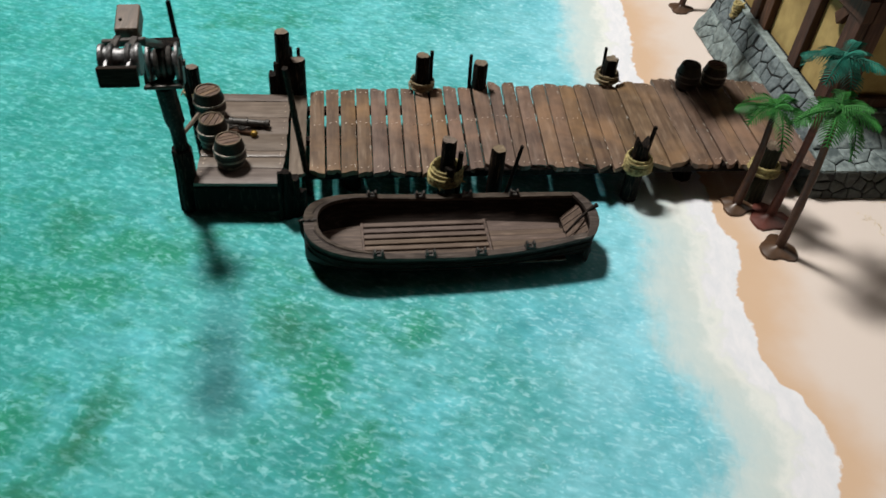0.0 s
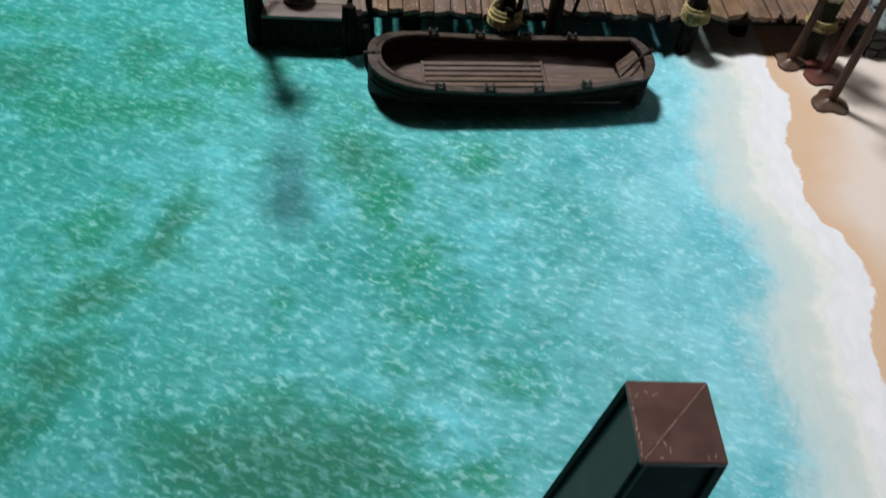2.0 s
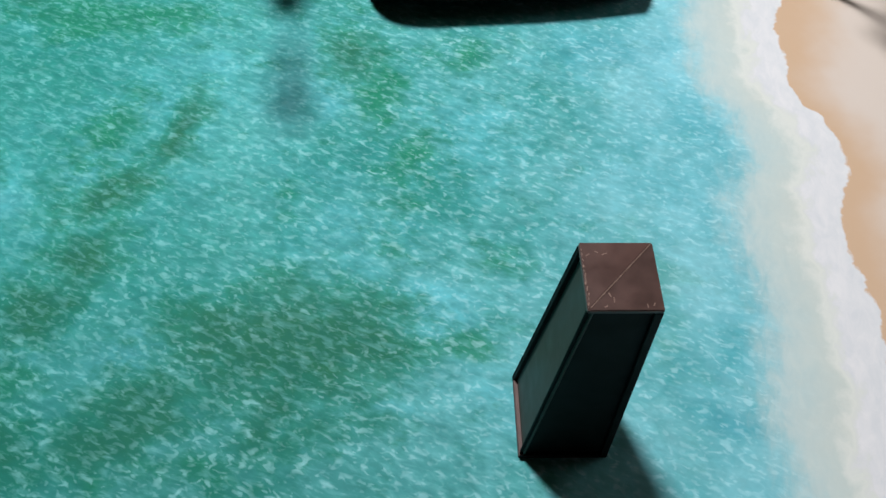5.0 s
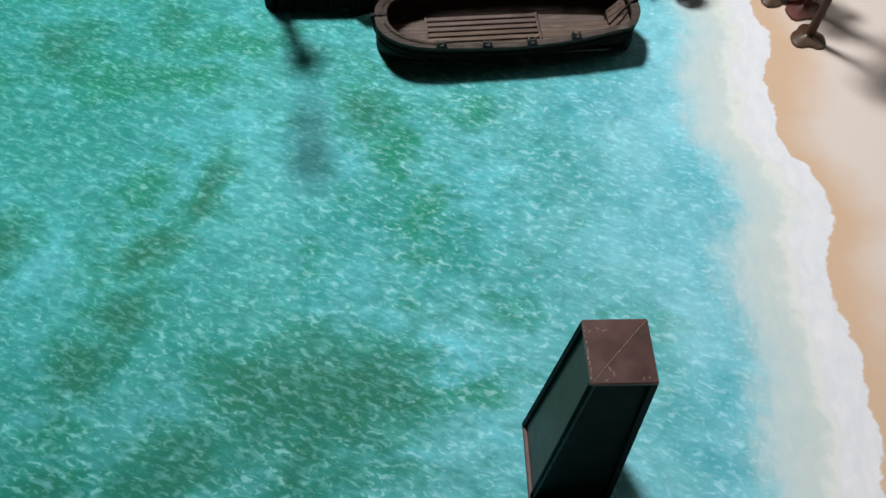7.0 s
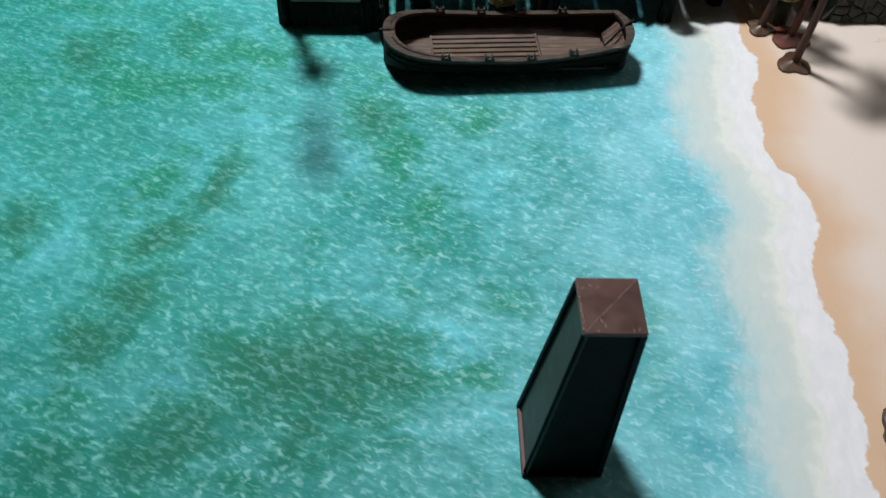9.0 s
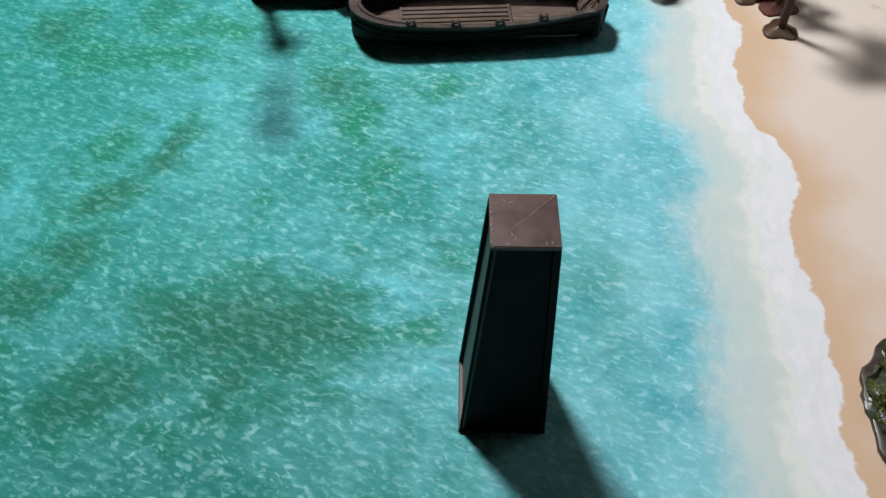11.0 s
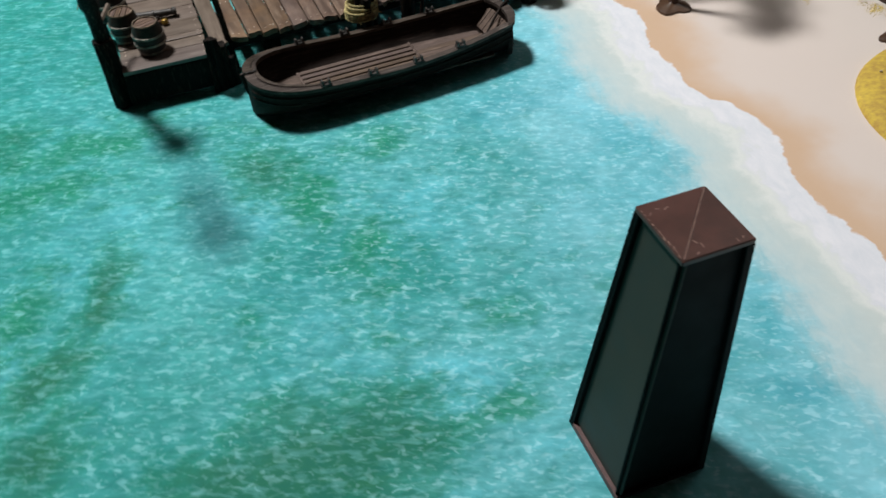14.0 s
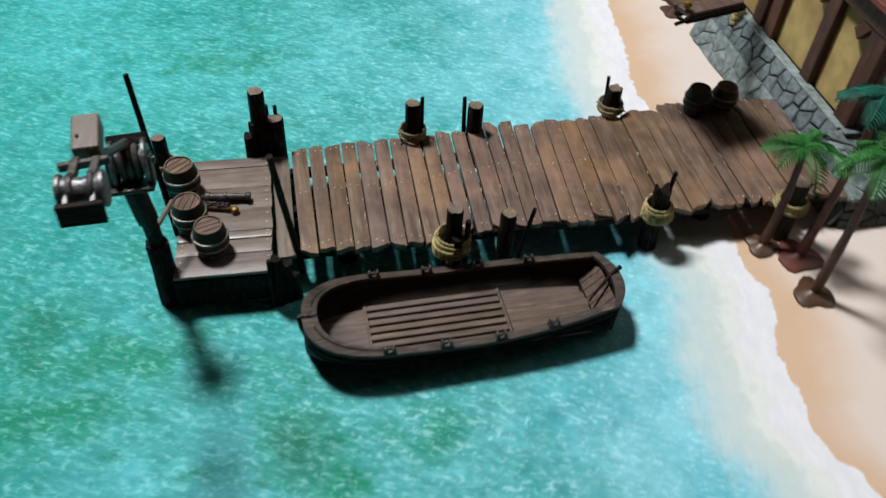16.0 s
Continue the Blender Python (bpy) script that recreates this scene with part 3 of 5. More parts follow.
    # posts: place, radius, height, kind of rope
    outer = (
        (-54.8, -38.0, 5.4, 38.0, 0, 0.0, 1), (-3.6, -46.4, 2.7, 30.0, 0, 1.3, 2), (0.6, -45.0, 2.5, 25.0, 0, 1.3, 21), (4.2, -44.0, 2.2, 17.0, 0, 1.3, 22), (-59.6, 34.3, 3.5, 41.6, 1.2, 0.2, 3),
        (79.8, -40.4, 3.8, 46.4, 3.2, 0.3, 4), (80.6, -45.8, 3.0, 33.0, 0, 0.5, 23), (106.0, -39.5, 3.9, 40.5, 0, 0.3, 5), (187.0, -29.5, 4.4, 37.0, 3.0, 1.4, 6), (261.0, -31.5, 5.2, 38.0, 2.6, 0.5, 7),
        (71.8, 46.5, 4.2, 45.0, 2.2, 0.2, 8), (107.5, 50.5, 4.4, 38.5, 0, 0.1, 9), (191.0, 59.5, 4.2, 38.0, 2.4, 0.3, 10))
    inner = (
        (-9.7, 46.5, 4.1, 58.0, 0, 0.15, 11), (-1.5, 46.0, 4.3, 41.0, 0, 0.2, 12), (-15.5, 43.0, 3.2, 33.0, 0, 0.8, 13), (-5.0, 45.5, 3.2, 36.0, 0, 0.6, 14),
        (150, 8, 5, 15.2, 0, 0, 15), (30, -20, 5, 15.2, 0, 0, 16), (30, 25, 5, 15.2, 0, 0, 17), (225, -10, 5, 15.2, 0, 0, 18), (-45, 28, 5, 15.2, 0, 0, 19))
    for u, v, r, h, rope, broken, seed in outer + inner:
        p = part("post", log(r / 1000, h / 1000, seed, broken=broken), (M_STUMP if seed == 7 else M_POST, M_CUT if r > 3.4 and broken < 1 and u != -54.8 else M_POST), j, at=pose(u / 1000, v / 1000, 0))
        if rope:
            z0 = (22.5 if v > 0 else 20.0) / 1000
            rr = r + (2.2 if seed == 4 else 0.2)
            part("rope", join(coil((rr + 1.2) / 1000, rope + (7.4 if v < 0 and u < 240 else 4.4 if v < 0 else 2.2), 0.00055, z0, seed, 0.0009), coil((rr + 1.9) / 1000, rope + (3.2 if v < 0 and u < 240 else 1.4), 0.0005, z0 + 0.0030, seed + 9, 0.0013), coil((rr + 2.3) / 1000, rope + (1.6 if v < 0 and u < 240 else -0.6), 0.00055, z0 + 0.0012, seed + 40, 0.0014)), M_ROPEOLD if v > 0 else M_ROPE, p, "worn brown rope wound round the post" if v > 0 else "pale yellow rope wound round the post")
            for i in range(4):
                a = seed + i * 1.63
                c, s = math.cos(a), math.sin(a)
                q = (rr + 2) / 1000
                part("rope_end", tube([(q * c, q * s, z0 + 0.003), ((q + 0.0012) * c - 0.0012 * s, (q + 0.0012) * s + 0.0012 * c, z0 + 0.0032), ((q + 0.0020) * c - 0.0032 * s, (q + 0.0020) * s + 0.0032 * c, z0 + 0.0018 + 0.0009 * (i - 1))], [0.00045, 0.0004, 0.0003], 6), M_ROPEOLD if v > 0 else M_ROPE, p)
    # thin stakes beside the posts: foot, top, radius
    for a, b, r in (((112, -39, 0), (117.5, -42, 44.0), 1.1), ((85.5, -42.5, 0), (86.0, -42.5, 40.0), 1.6), ((189, -28.0, 0), (193.0, -26.0, 46.0), 1.3), ((102.5, 52.5, 0), (101.5, 53.0, 42.0), 1.3),
                    ((77.0, 49, 0), (77.4, 49.5, 46.0), 1.3), ((189, 61.5, 0), (187.5, 64.0, 43.0), 1.1), ((-1.0, 50, 0), (-1.0, 50.5, 45.5), 1.2), ((-55.5, 6.0, 0), (-63.3, 21.3, 87.3), 1.5), ((-6.0, 50, 0), (-5.5, 50.5, 46.0), 1.3), ((-14.6, 48, 0), (-14.4, 48.5, 37.0), 1.6), ((-13.5, 41.5, 0), (-13.0, 41.0, 41.0), 1.2),
                    ((7.2, -27.5, 0), (0.2, -50.5, 92.0), 1.7), ((-7.0, -48.5, 0), (-6.5, -48.5, 31), 1.4)):
        a, b = Vector(a) / 1000, Vector(b) / 1000
        part("stake", tube([a, a.lerp(b, 0.35) + Vector((0.0002, 0, 0)), a.lerp(b, 0.7), b], [r / 1000, r / 1000, r / 1050, r / 1150], 8), M_POST, j)
    return j


nails = []
JETTY = jetty()
nail_bm = lathe([(0.00034, 0), (0.00032, 0.00018), (0.0002, 0.00026)], 6)
first = part("nail", nail_bm, M_NAIL, JETTY, at=pose(nails[0][0] / 1000, nails[0][1] / 1000, nails[0][2] / 1000))
for u, v, z in nails[1:]:
    again(first, pose(u / 1000, v / 1000, z / 1000))


# ---- dock crane ----
def crane():
    o = Vector((-54.8, -38.0, 38.0)) / 1000
    c = thing("dock_crane", DOCK @ Matrix.Translation(o), "dark wooden dock crane with grey iron winding drums", "crane")

    def at(u, v, z):
        return Vector((u, v, z)) / 1000 - o

    part("mast", tube([at(-55.0, -36.5, 34), at(-54.6, -39.6, 46), at(-54.2, -43.2, 56.5), at(-54.1, -43.8, 58), at(-53.0, -54.5, 85)], [0.0037, 0.0035, 0.0036, 0.0047, 0.0045], 8), M_POST, c)
    part("brace", tube([at(-53.5, -36, 45), at(-47.5, -21, 47)], 0.0012, 6), M_CUT, c, "pale bare wooden peg")
    # winding drum in its iron bracket at the mast head
    def drum(name, centre, r, w, core, tilt):
        m = Matrix.Translation(at(*centre)) @ pose(0, 0, 0, 0, 90, tilt)
        d = part(name, lathe([(r * core, -w * 0.5), (r * core * 0.88, -w * 0.2), (r * core * 0.8, 0), (r * core * 0.88, w * 0.2), (r * core, w * 0.5)], 20), M_STEEL, c, "grey iron winding drum", at=m)
        for s in (-0.5, 0.5):
            part("flange", lathe([(r * 0.3, -0.0010), (r * 0.94, -0.0009), (r, -0.0005), (r, 0.0005), (r * 0.94, 0.0009), (r * 0.3, 0.0010)], 26), M_STEEL, d, at=pose(0, 0, s * w))
        return d

    d = drum("drum", (-52.6, -49.0, 92.5), 0.0092, 0.0120, 0.62, 6)
    for i in (-1, 0, 1):
        part("turn", tube([(0.0064 * math.cos(q * math.pi / 8), 0.0064 * math.sin(q * math.pi / 8), i * 0.0026) for q in range(16)], 0.0013, 8, True), M_IRON, d)
    part("axle", lathe([(0.0016, -0.0090), (0.0016, 0.0090)], 10), M_IRON, d)
    part("cradle", box((0.0165, 0.0130, 0.0018), Matrix.Translation(at(-52.6, -54.5, 84.8)) @ pose(0, 0, 0, -20, 0, 6), 0.0004), M_IRON, c)
    for u in (-60.6, -45.0):
        part("cheek", box((0.0014, 0.0085, 0.0125), Matrix.Translation(at(u, -51.0, 90.5)) @ pose(0, 0, 0, -20, 0, 6), 0.0003), M_IRON, c)
    part("hood", box((0.0150, 0.0046, 0.0014), Matrix.Translation(at(-53.0, -44.5, 100.0)) @ pose(0, 0, 0, 32, 0, 8), 0.0003), M_DARK, c)
    # jib: arm, block, crossbar, hanging double pulley and its board
    part("jib", tube([at(-53.6, -46, 99.5), at(-53.0, -62, 109.5), at(-52.6, -87, 124.6)], [0.0021, 0.0018, 0.0018], 8), M_IRON, c)
    block = part("block", box((0.0088, 0.0160, 0.0072), Matrix.Translation(at(-55.7, -78.0, 126.6)) @ pose(0, 0, 0, 9, 0, 6), 0.0005), M_BLOCK, c, "worn brown wooden block")
    for x, y in ((-0.0021, -0.003), (0.0018, 0.004)):
        part("bolt", lathe([(0.0006, 0), (0.0006, 0.0004), (0.0003, 0.0006)], 8), M_IRON, block, at=Matrix.Translation(at(-55.7, -78.0, 130.3)) @ pose(x, y, -0.0002, 9, 0, 6))
    part("crossbar", box((0.0160, 0.0024, 0.0028), Matrix.Translation(at(-55.6, -89.5, 125.0)) @ pose(0, 0, 0, 0, 0, 10), 0.0004), M_IRON, c)
    for u in (-58.0, -51.6):
        part("strut", box((0.0026, 0.0150, 0.0028), Matrix.Translation(at(u, -95.5, 126.0)) @ pose(0, 0, 0, -3, 0, 0), 0.0003), M_IRON, c)
    p = drum("pulley", (-53.6, -104.2, 126.0), 0.0060, 0.0126, 0.86, 5)
    for i in (-0.0031, 0.0031):
        part("turn", tube([(0.0052 * math.cos(q * math.pi / 8), 0.0052 * math.sin(q * math.pi / 8), i) for q in range(16)], 0.0010, 8, True), M_STEEL, p)
    part("plate", box((0.0140, 0.0022, 0.0078), Matrix.Translation(at(-53.2, -113.0, 124.2)) @ pose(0, 0, 0, -5, 0, 4), 0.0003), M_BOAT, c, "flat dark board")
    for u in (-57.5, -49.5):
        part("strut", tube([at(u, -105, 128.5), at(u, -112.5, 126.4)], 0.0011, 6), M_STEEL, c)


crane()


# ---- barrels ----
def barrel(at, group, label):
    b = thing("barrel", at, label, "barrel", group)
    H, R, segs = 0.0178, 0.0094, 20
    prof = []
    for i in range(9):
        t = i / 8
        prof.append((0.0072 + (R - 0.0072) * math.sin(math.pi * t) ** 0.9, H * t))
    bm = lathe(prof + [(0.0069, H), (0.0067, H - 0.0011)], segs * 2)
    for v in bm.verts:
        a = math.atan2(v.co.y, v.co.x) / (2 * math.pi) * segs
        if abs(a - round(a)) < 0.2 and v.co.z < H * 0.999:
            v.co.x *= 0.978
            v.co.y *= 0.978
    part("body", bm, M_BARREL, b)
    for t in (0.08, 0.36, 0.63):
        r = 0.0072 + (R - 0.0072) * math.sin(math.pi * t) ** 0.9
        part("hoop", lathe([(r + 0.00005, -0.0007), (r + 0.00045, -0.0006), (r + 0.00045, 0.0006), (r + 0.00005, 0.0007)], 28), M_HOOP, b, at=pose(0, 0, H * t))
    ring = lathe([(0.0068, -0.0009), (0.0068, 0.0003), (0.0073, 0.0004), (0.00755, -0.0002), (0.0071, -0.0005)], 26)
    bmesh.ops.delete(ring, geom=[f for f in ring.faces if len(f.verts) > 4], context="FACES_ONLY")
    bmesh.ops.recalc_face_normals(ring, faces=ring.faces[:])
    part("rim", ring, M_CUT, b, "pale worn rim", at=pose(0, 0, H))
    for i in range(4):
        y = (i - 1.5) * 0.0033
        half = math.sqrt(0.0067 ** 2 - min(abs(y) + 0.0016, 0.0066) ** 2)
        n = math.sqrt(0.0067 ** 2 - max(abs(y) - 0.0017, 0) ** 2)
        s = box((1, 0.00285, 0.0011), pose(0, y, H - 0.0009))
        for v in s.verts:
            inner = abs(v.co.y) < abs(y)
            v.co.x = math.copysign(n if inner or abs(y) < 1e-6 else half, v.co.x) * 0.985
        part("lid_board", s, M_LID, b, smooth=False)
    return b


GB, LB = "barrels on the jetty", "brown wooden barrel with dark iron hoops standing on the jetty"
SMALL = Matrix.Diagonal((0.93, 0.93, 0.95, 1))
one = barrel(DOCK @ pose(-0.0488, 0.0150, 0.0216, 0, 0, 40) @ SMALL, GB, LB)
for u, v, a in ((-43.5, -11.5, 75), (-33.0, -29.0, 20)):
    copy_thing(one, DOCK @ pose(u / 1000, v / 1000, 0.0216, 0, 0, a) @ SMALL)
for u, v, a in ((241.5, 55.0, 130), (258.5, 55.5, 10)):
    o = copy_thing(one, DOCK @ pose(u / 1000, v / 1000, 0.0222, 0, 0, a) @ Matrix.Diagonal((0.88, 0.88, 0.9, 1)))
    o["label"] = "brown wooden barrel by the stone wall, coloured paler to look lit" if u > 250 else "dark brown wooden barrel standing by the stone wall"
    # right barrel: paler woods imitate light on it; left barrel: darker all over
    for q in o.children:
        q.data = q.data.copy()
        q.data.materials[0] = (M_LID if u > 250 else M_BARREL) if "lid" in q.name else (M_CUT if u > 250 else M_BARREL) if "rim" in q.name else (M_HOOP if u > 250 else M_IRON) if "hoop" in q.name else M_CRATE if u > 250 else M_BARREL


# ---- small gear on the platform ----
def cannon():
    g = thing("cannon_barrel", DOCK @ pose(-0.0400, 0.0060, 0.0242, 0, 0, -4), "small dark iron cannon barrel lying on the platform planks", "cannon")
    prof = [(0.0006, 0), (0.0015, 0.0005), (0.0012, 0.0014), (0.0026, 0.0022), (0.0027, 0.004), (0.0024, 0.0042), (0.0022, 0.010), (0.0026, 0.0102), (0.0026, 0.011), (0.0020, 0.0112), (0.0017, 0.019), (0.0024, 0.0196), (0.0022, 0.0212), (0.0010, 0.0212), (0.0010, 0.0195)]
    part("tube", lathe([(r, z * 1.15) for r, z in prof], 16), M_IRON, g, at=pose(0, 0, 0, 0, 90, 0))
    for s in (-1, 1):
        part("trunnion", lathe([(0.0008, 0), (0.0008, 0.0025)], 8), M_IRON, g, at=pose(0.0095, 0, 0, -90 * s, 0, 0))
    t = thing("tackle", DOCK @ pose(-0.0335, -0.0005, 0.0216, 0, 0, -14), "reddish wooden tackle block with a brass knob on the planks", "tackle")
    part("bar", box((0.014, 0.003, 0.0022), pose(0.002, 0, 0.0013), 0.0005), M_TIMBER, t)
    for i in range(4):
        part("link", tube([(0.0016 * math.cos(a * 0.7), 0.0011 * math.sin(a * 0.7), 0) for a in range(9)], 0.0005, 6, True), M_IRON, t, at=pose(-0.003 + i * 0.0031, 0.0005, 0.003, 90 * (i % 2), 0, 10 * i))
    part("knob", lathe([(0.0006, 0), (0.0018, 0.0006), (0.0021, 0.0018), (0.0015, 0.003), (0.0006, 0.0034)], 12), M_BRASS, t, "brass knob", at=pose(0.0108, -0.001, 0.0001))


cannon()


# ---- the longboat ----
def longboat():
    b = thing("longboat", pose(-0.0697, 0.2853, 0, 0, 0, 13.5), "dark brown wooden longboat with a slatted floor, lying beside the jetty", "boat")
    L, N, K = 0.1425, 48, 9

    def half(s):
        """Half the breadth at the rail."""
        bow = max(0.0, 1 - (1 - min(s / 0.26, 1)) ** 2.5) ** (1 / 2.5)
        aft = 1 - 0.30 * max(0.0, (s - 0.5) / 0.5) ** 2.0
        return 0.0237 * bow * aft

    def rail(s):
        return 0.0164 + 0.0058 * (1 - s) ** 4 + 0.0048 * max(0, s - 0.45) ** 2 / 0.3

    def rounded(bm):
        """Bows the stern outward in plan."""
        for v in bm.verts:
            q = max(0.0, v.co.x / L - 0.80) / 0.20
            if q > 0:
                v.co.x += 0.0062 * q * q * (1 - min(1.0, abs(v.co.y) / 0.0166) ** 2.2)
        return bm

    def ring(s, inset, floor):
        w = max(half(s) - inset, 0.0002)
        z1, out = rail(s), []
        for i in range(K):
            q = i / (K - 1) * math.pi / 2
            out.append((w * (math.sin(q) ** 0.55), floor + (z1 - floor) * (1 - math.cos(q) ** 1.5)))
        return out

    bm = bmesh.new()
    rows = []
    for n in range(N + 1):
        s = (n / N) ** 1.6
        x = s * L
        o = ring(s, 0.0, 0.0012)
        si = min(max(s, 0.022), 0.974)
        inn = ring(si, 0.0026, 0.0048)
        xi = si * L
        line = [(xx, -y, z) for xx, y, z in [(x, y, z) for y, z in o[::-1]]] + [(x, y, z) for y, z in o[1:]]
        line += [(xi, y, rail(s) if i == 0 else z) for i, (y, z) in enumerate(inn[::-1])] + [(xi, -y, rail(s) if i == K - 2 else z) for i, (y, z) in enumerate(inn[1:])]
        rows.append([bm.verts.new(p) for p in line])
    c = len(rows[0])
    for a, d in zip(rows, rows[1:]):
        for i in range(c):
            bm.faces.new((a[i], d[i], d[(i + 1) % c], a[(i + 1) % c]))
    h = (2 * K - 1)
    for r in (rows[0], rows[-1]):
        for i in range(K - 1):
            for p, q in ((i, i + 1), (2 * K - 3 - i, 2 * K - 2 - i)):
                m1, m2 = h + (h - 1 - p), h + (h - 1 - q)
                try:
                    bm.faces.new((r[p], r[q], r[m2 % c], r[m1 % c]))
                except ValueError:
                    pass
    bmesh.ops.remove_doubles(bm, verts=bm.verts[:], dist=0.00004)
    bmesh.ops.recalc_face_normals(bm, faces=bm.faces[:])
    part("hull", rounded(bm), M_BOAT, b)
    # rail: a flat cap on the rim, both sides, broad round the bow
    def rim(s, f):
        """A point in plan between the outer (0) and the inner (1) edge of the rail."""
        xi, yi = 0.0068 + 0.1322 * s, half(s) * (1 - 0.0030 / 0.0237) - 0.0002
        return s * L + (xi - s * L) * f, (half(s) + 0.0005) * (1 - f) + max(yi, 0.0) * f

    def cap(side, f0, f1, s0, s1, lift, deep):
        bm, prev = bmesh.new(), None
        for n in range(N + 1):
            s = s0 + (s1 - s0) * (n / N) ** 1.6
            (x0, y0), (x1, y1) = rim(s, f0), rim(s, f1)
            z = rail(s) + lift
            quad = [bm.verts.new((x0, side * y0, z - deep)), bm.verts.new((x0, side * y0, z)), bm.verts.new((x1, side * y1, z)), bm.verts.new((x1, side * y1, z - deep))]
            if prev:
                for i in range(4):
                    bm.faces.new((prev[i], quad[i], quad[(i + 1) % 4], prev[(i + 1) % 4]))
            else:
                bm.faces.new(quad)
            prev = quad
        bm.faces.new(prev[::-1])
        bmesh.ops.recalc_face_normals(bm, faces=bm.faces[:])
        return rounded(bm)

    for side in (-1, 1):
        r = part("rail", cap(side, 0.0, 1.0, 0.0, 0.995, 0.0012, 0.0018), M_RAIL, b, "paler worn rail")
        part("groove", cap(side, 0.60, 0.70, 0.004, 0.16, 0.00126, 0.0003), M_BOAT, r)
        part("lip", cap(side, 0.72, 1.0, 0.0, 0.20, 0.00165, 0.0008), M_RAIL, r)

    def aft_wall(x0, x1, wide, z0, z1):
        """A wall across the stern, from x0 to x1, bowed like the stern."""
        bm, prev = bmesh.new(), None
        for n in range(15):
            y = (n / 7 - 1) * wide
            quad = [bm.verts.new((x, y, z)) for x, z in ((x0, z0), (x1, z0), (x1, z1), (x0, z1))]
            if prev:
                for i in range(4):
                    bm.faces.new((prev[i], quad[i], quad[(i + 1) % 4], prev[(i + 1) % 4]))
            else:
                bm.faces.new(quad)
            prev = quad
        bm.faces.new(prev[::-1])
        bmesh.ops.recalc_face_normals(bm, faces=bm.faces[:])
        return rounded(bm)

    # two rubbing strakes outside each side
    for side in (-1, 1):
        for drop in (0.0035, 0.0075):
            pts = []
            for n in range(2, N + 1):
                s = (n / N) ** 1.6
                pts.append((s * L, side * (half(s) * (0.985 if drop < 0.005 else 0.955) + 0.0002), rail(s) - drop))
            part("strake", rounded(tube(pts, 0.0004, 5)), M_BOAT, b)
    # floor boards: bow piece, the raised middle grating, aft sheets
    zf = 0.0062
    for i in range(-3, 4):
        y = i * 0.0044
        part("floor_board", box((0.0635, 0.0031, 0.0016), pose(0.0615, y, zf + 0.0008), 0.0003), M_BOATFLOOR, b)
    part("floor_sheet", box((0.060, 0.0305, 0.0006), pose(0.0612, 0, zf - 0.0006)), M_BOAT, b)
    for x in (0.0292, 0.0938):
        part("floor_batten", box((0.0014, 0.031, 0.0018), pose(x, 0, zf + 0.0009), 0.0003), M_BOATFLOOR, b)
    for i in range(-4, 5):
        y = i * 0.0043
        part("floor_board", box((0.041 - abs(i) * 0.0012, 0.0041, 0.0012), pose(0.1155 - abs(i) * 0.0006, y * 0.92, zf + 0.0004), 0.0002), M_BOATFLOOR, b)
    bm = bmesh.new()
    edge = []
    for n in range(9):
        s = 0.052 + 0.148 * n / 8
        edge.append((s * L, half(s) * 0.72 - 0.0012))
    ring = [(x, -w) for x, w in edge] + [(x, w) for x, w in edge[::-1]]
    low = [bm.verts.new((x, y, zf - 0.0002)) for x, y in ring]
    top = [bm.verts.new((x, y, zf + 0.0010)) for x, y in ring]
    bm.faces.new(low[::-1]), bm.faces.new(top)
    for n in range(len(ring)):
        m = (n + 1) % len(ring)
        bm.faces.new((low[n], low[m], top[m], top[n]))
    part("bow_floor", bm, M_BOATFLOOR, b)
    # stern bench, transom, tiller, stem
    part("stern_board", box((0.0125, 0.0260, 0.0012), pose(0.1392, 0.0004, 0.0132, 0, -46, 0), 0.0003), M_BOATFLOOR, b)
    for i in range(5):
        part("slat", box((0.0118, 0.0003, 0.0003), pose(0.1389, (i - 2) * 0.0046 + 0.0004, 0.0138, 0, -46, 0)), M_BOAT, b)
    part("transom", aft_wall(L - 0.0026, L - 0.0004, 0.0160, 0.0030, rail(1.0) + 0.0004), M_BOAT, b)
    part("rail", aft_wall(L - 0.0032, L + 0.0005, 0.0170, rail(1.0) - 0.0006, rail(1.0) + 0.0013), M_RAIL, b)
    part("tiller", tube([(0.1325, -0.0056, 0.0140), (0.1400, -0.0012, 0.0196), (0.1450, 0.0018, 0.0226), (0.1502, 0.0046, 0.0236)], [0.0006, 0.0008, 0.0010, 0.0013], 6), M_DARK, b, "dark tiller bar")
    part("rudder", box((0.0026, 0.0014, 0.012), pose(0.1496, 0.0010, 0.0085, 0, 6, 0), 0.0003), M_BOAT, b)
    part("stem", tube([(0.0070, 0, 0.0008), (0.0022, 0, 0.008), (-0.0004, 0, 0.016), (-0.0014, 0, 0.0242)], [0.0010, 0.0012, 0.0012, 0.0010], 6), M_BOAT, b)
    part("stem_ring", tube([(-0.001 + i * 0.0010, 0.0002 * math.sin(i), 0.0238 + 0.0004 * math.sin(i * 2)) for i in range(7)], 0.0007, 6), M_IRON, b)
    part("stem_cap", lathe([(0.0008, 0), (0.0011, 0.0006), (0.0006, 0.0012)], 8), M_IRON, b, at=pose(0.0056, 0, 0.0236))
    # rowlocks
    def lock():
        return join(box((0.0055, 0.0032, 0.0012), pose(0, 0, 0.0006), 0.0003), box((0.0012, 0.0026, 0.0024), pose(-0.0018, 0, 0.0022), 0.0003), box((0.0012, 0.0026, 0.0024), pose(0.0018, 0, 0.0022), 0.0003), box((0.0016, 0.0014, 0.001), pose(0, 0.0006, 0.0015), 0.0002))

    lk = None
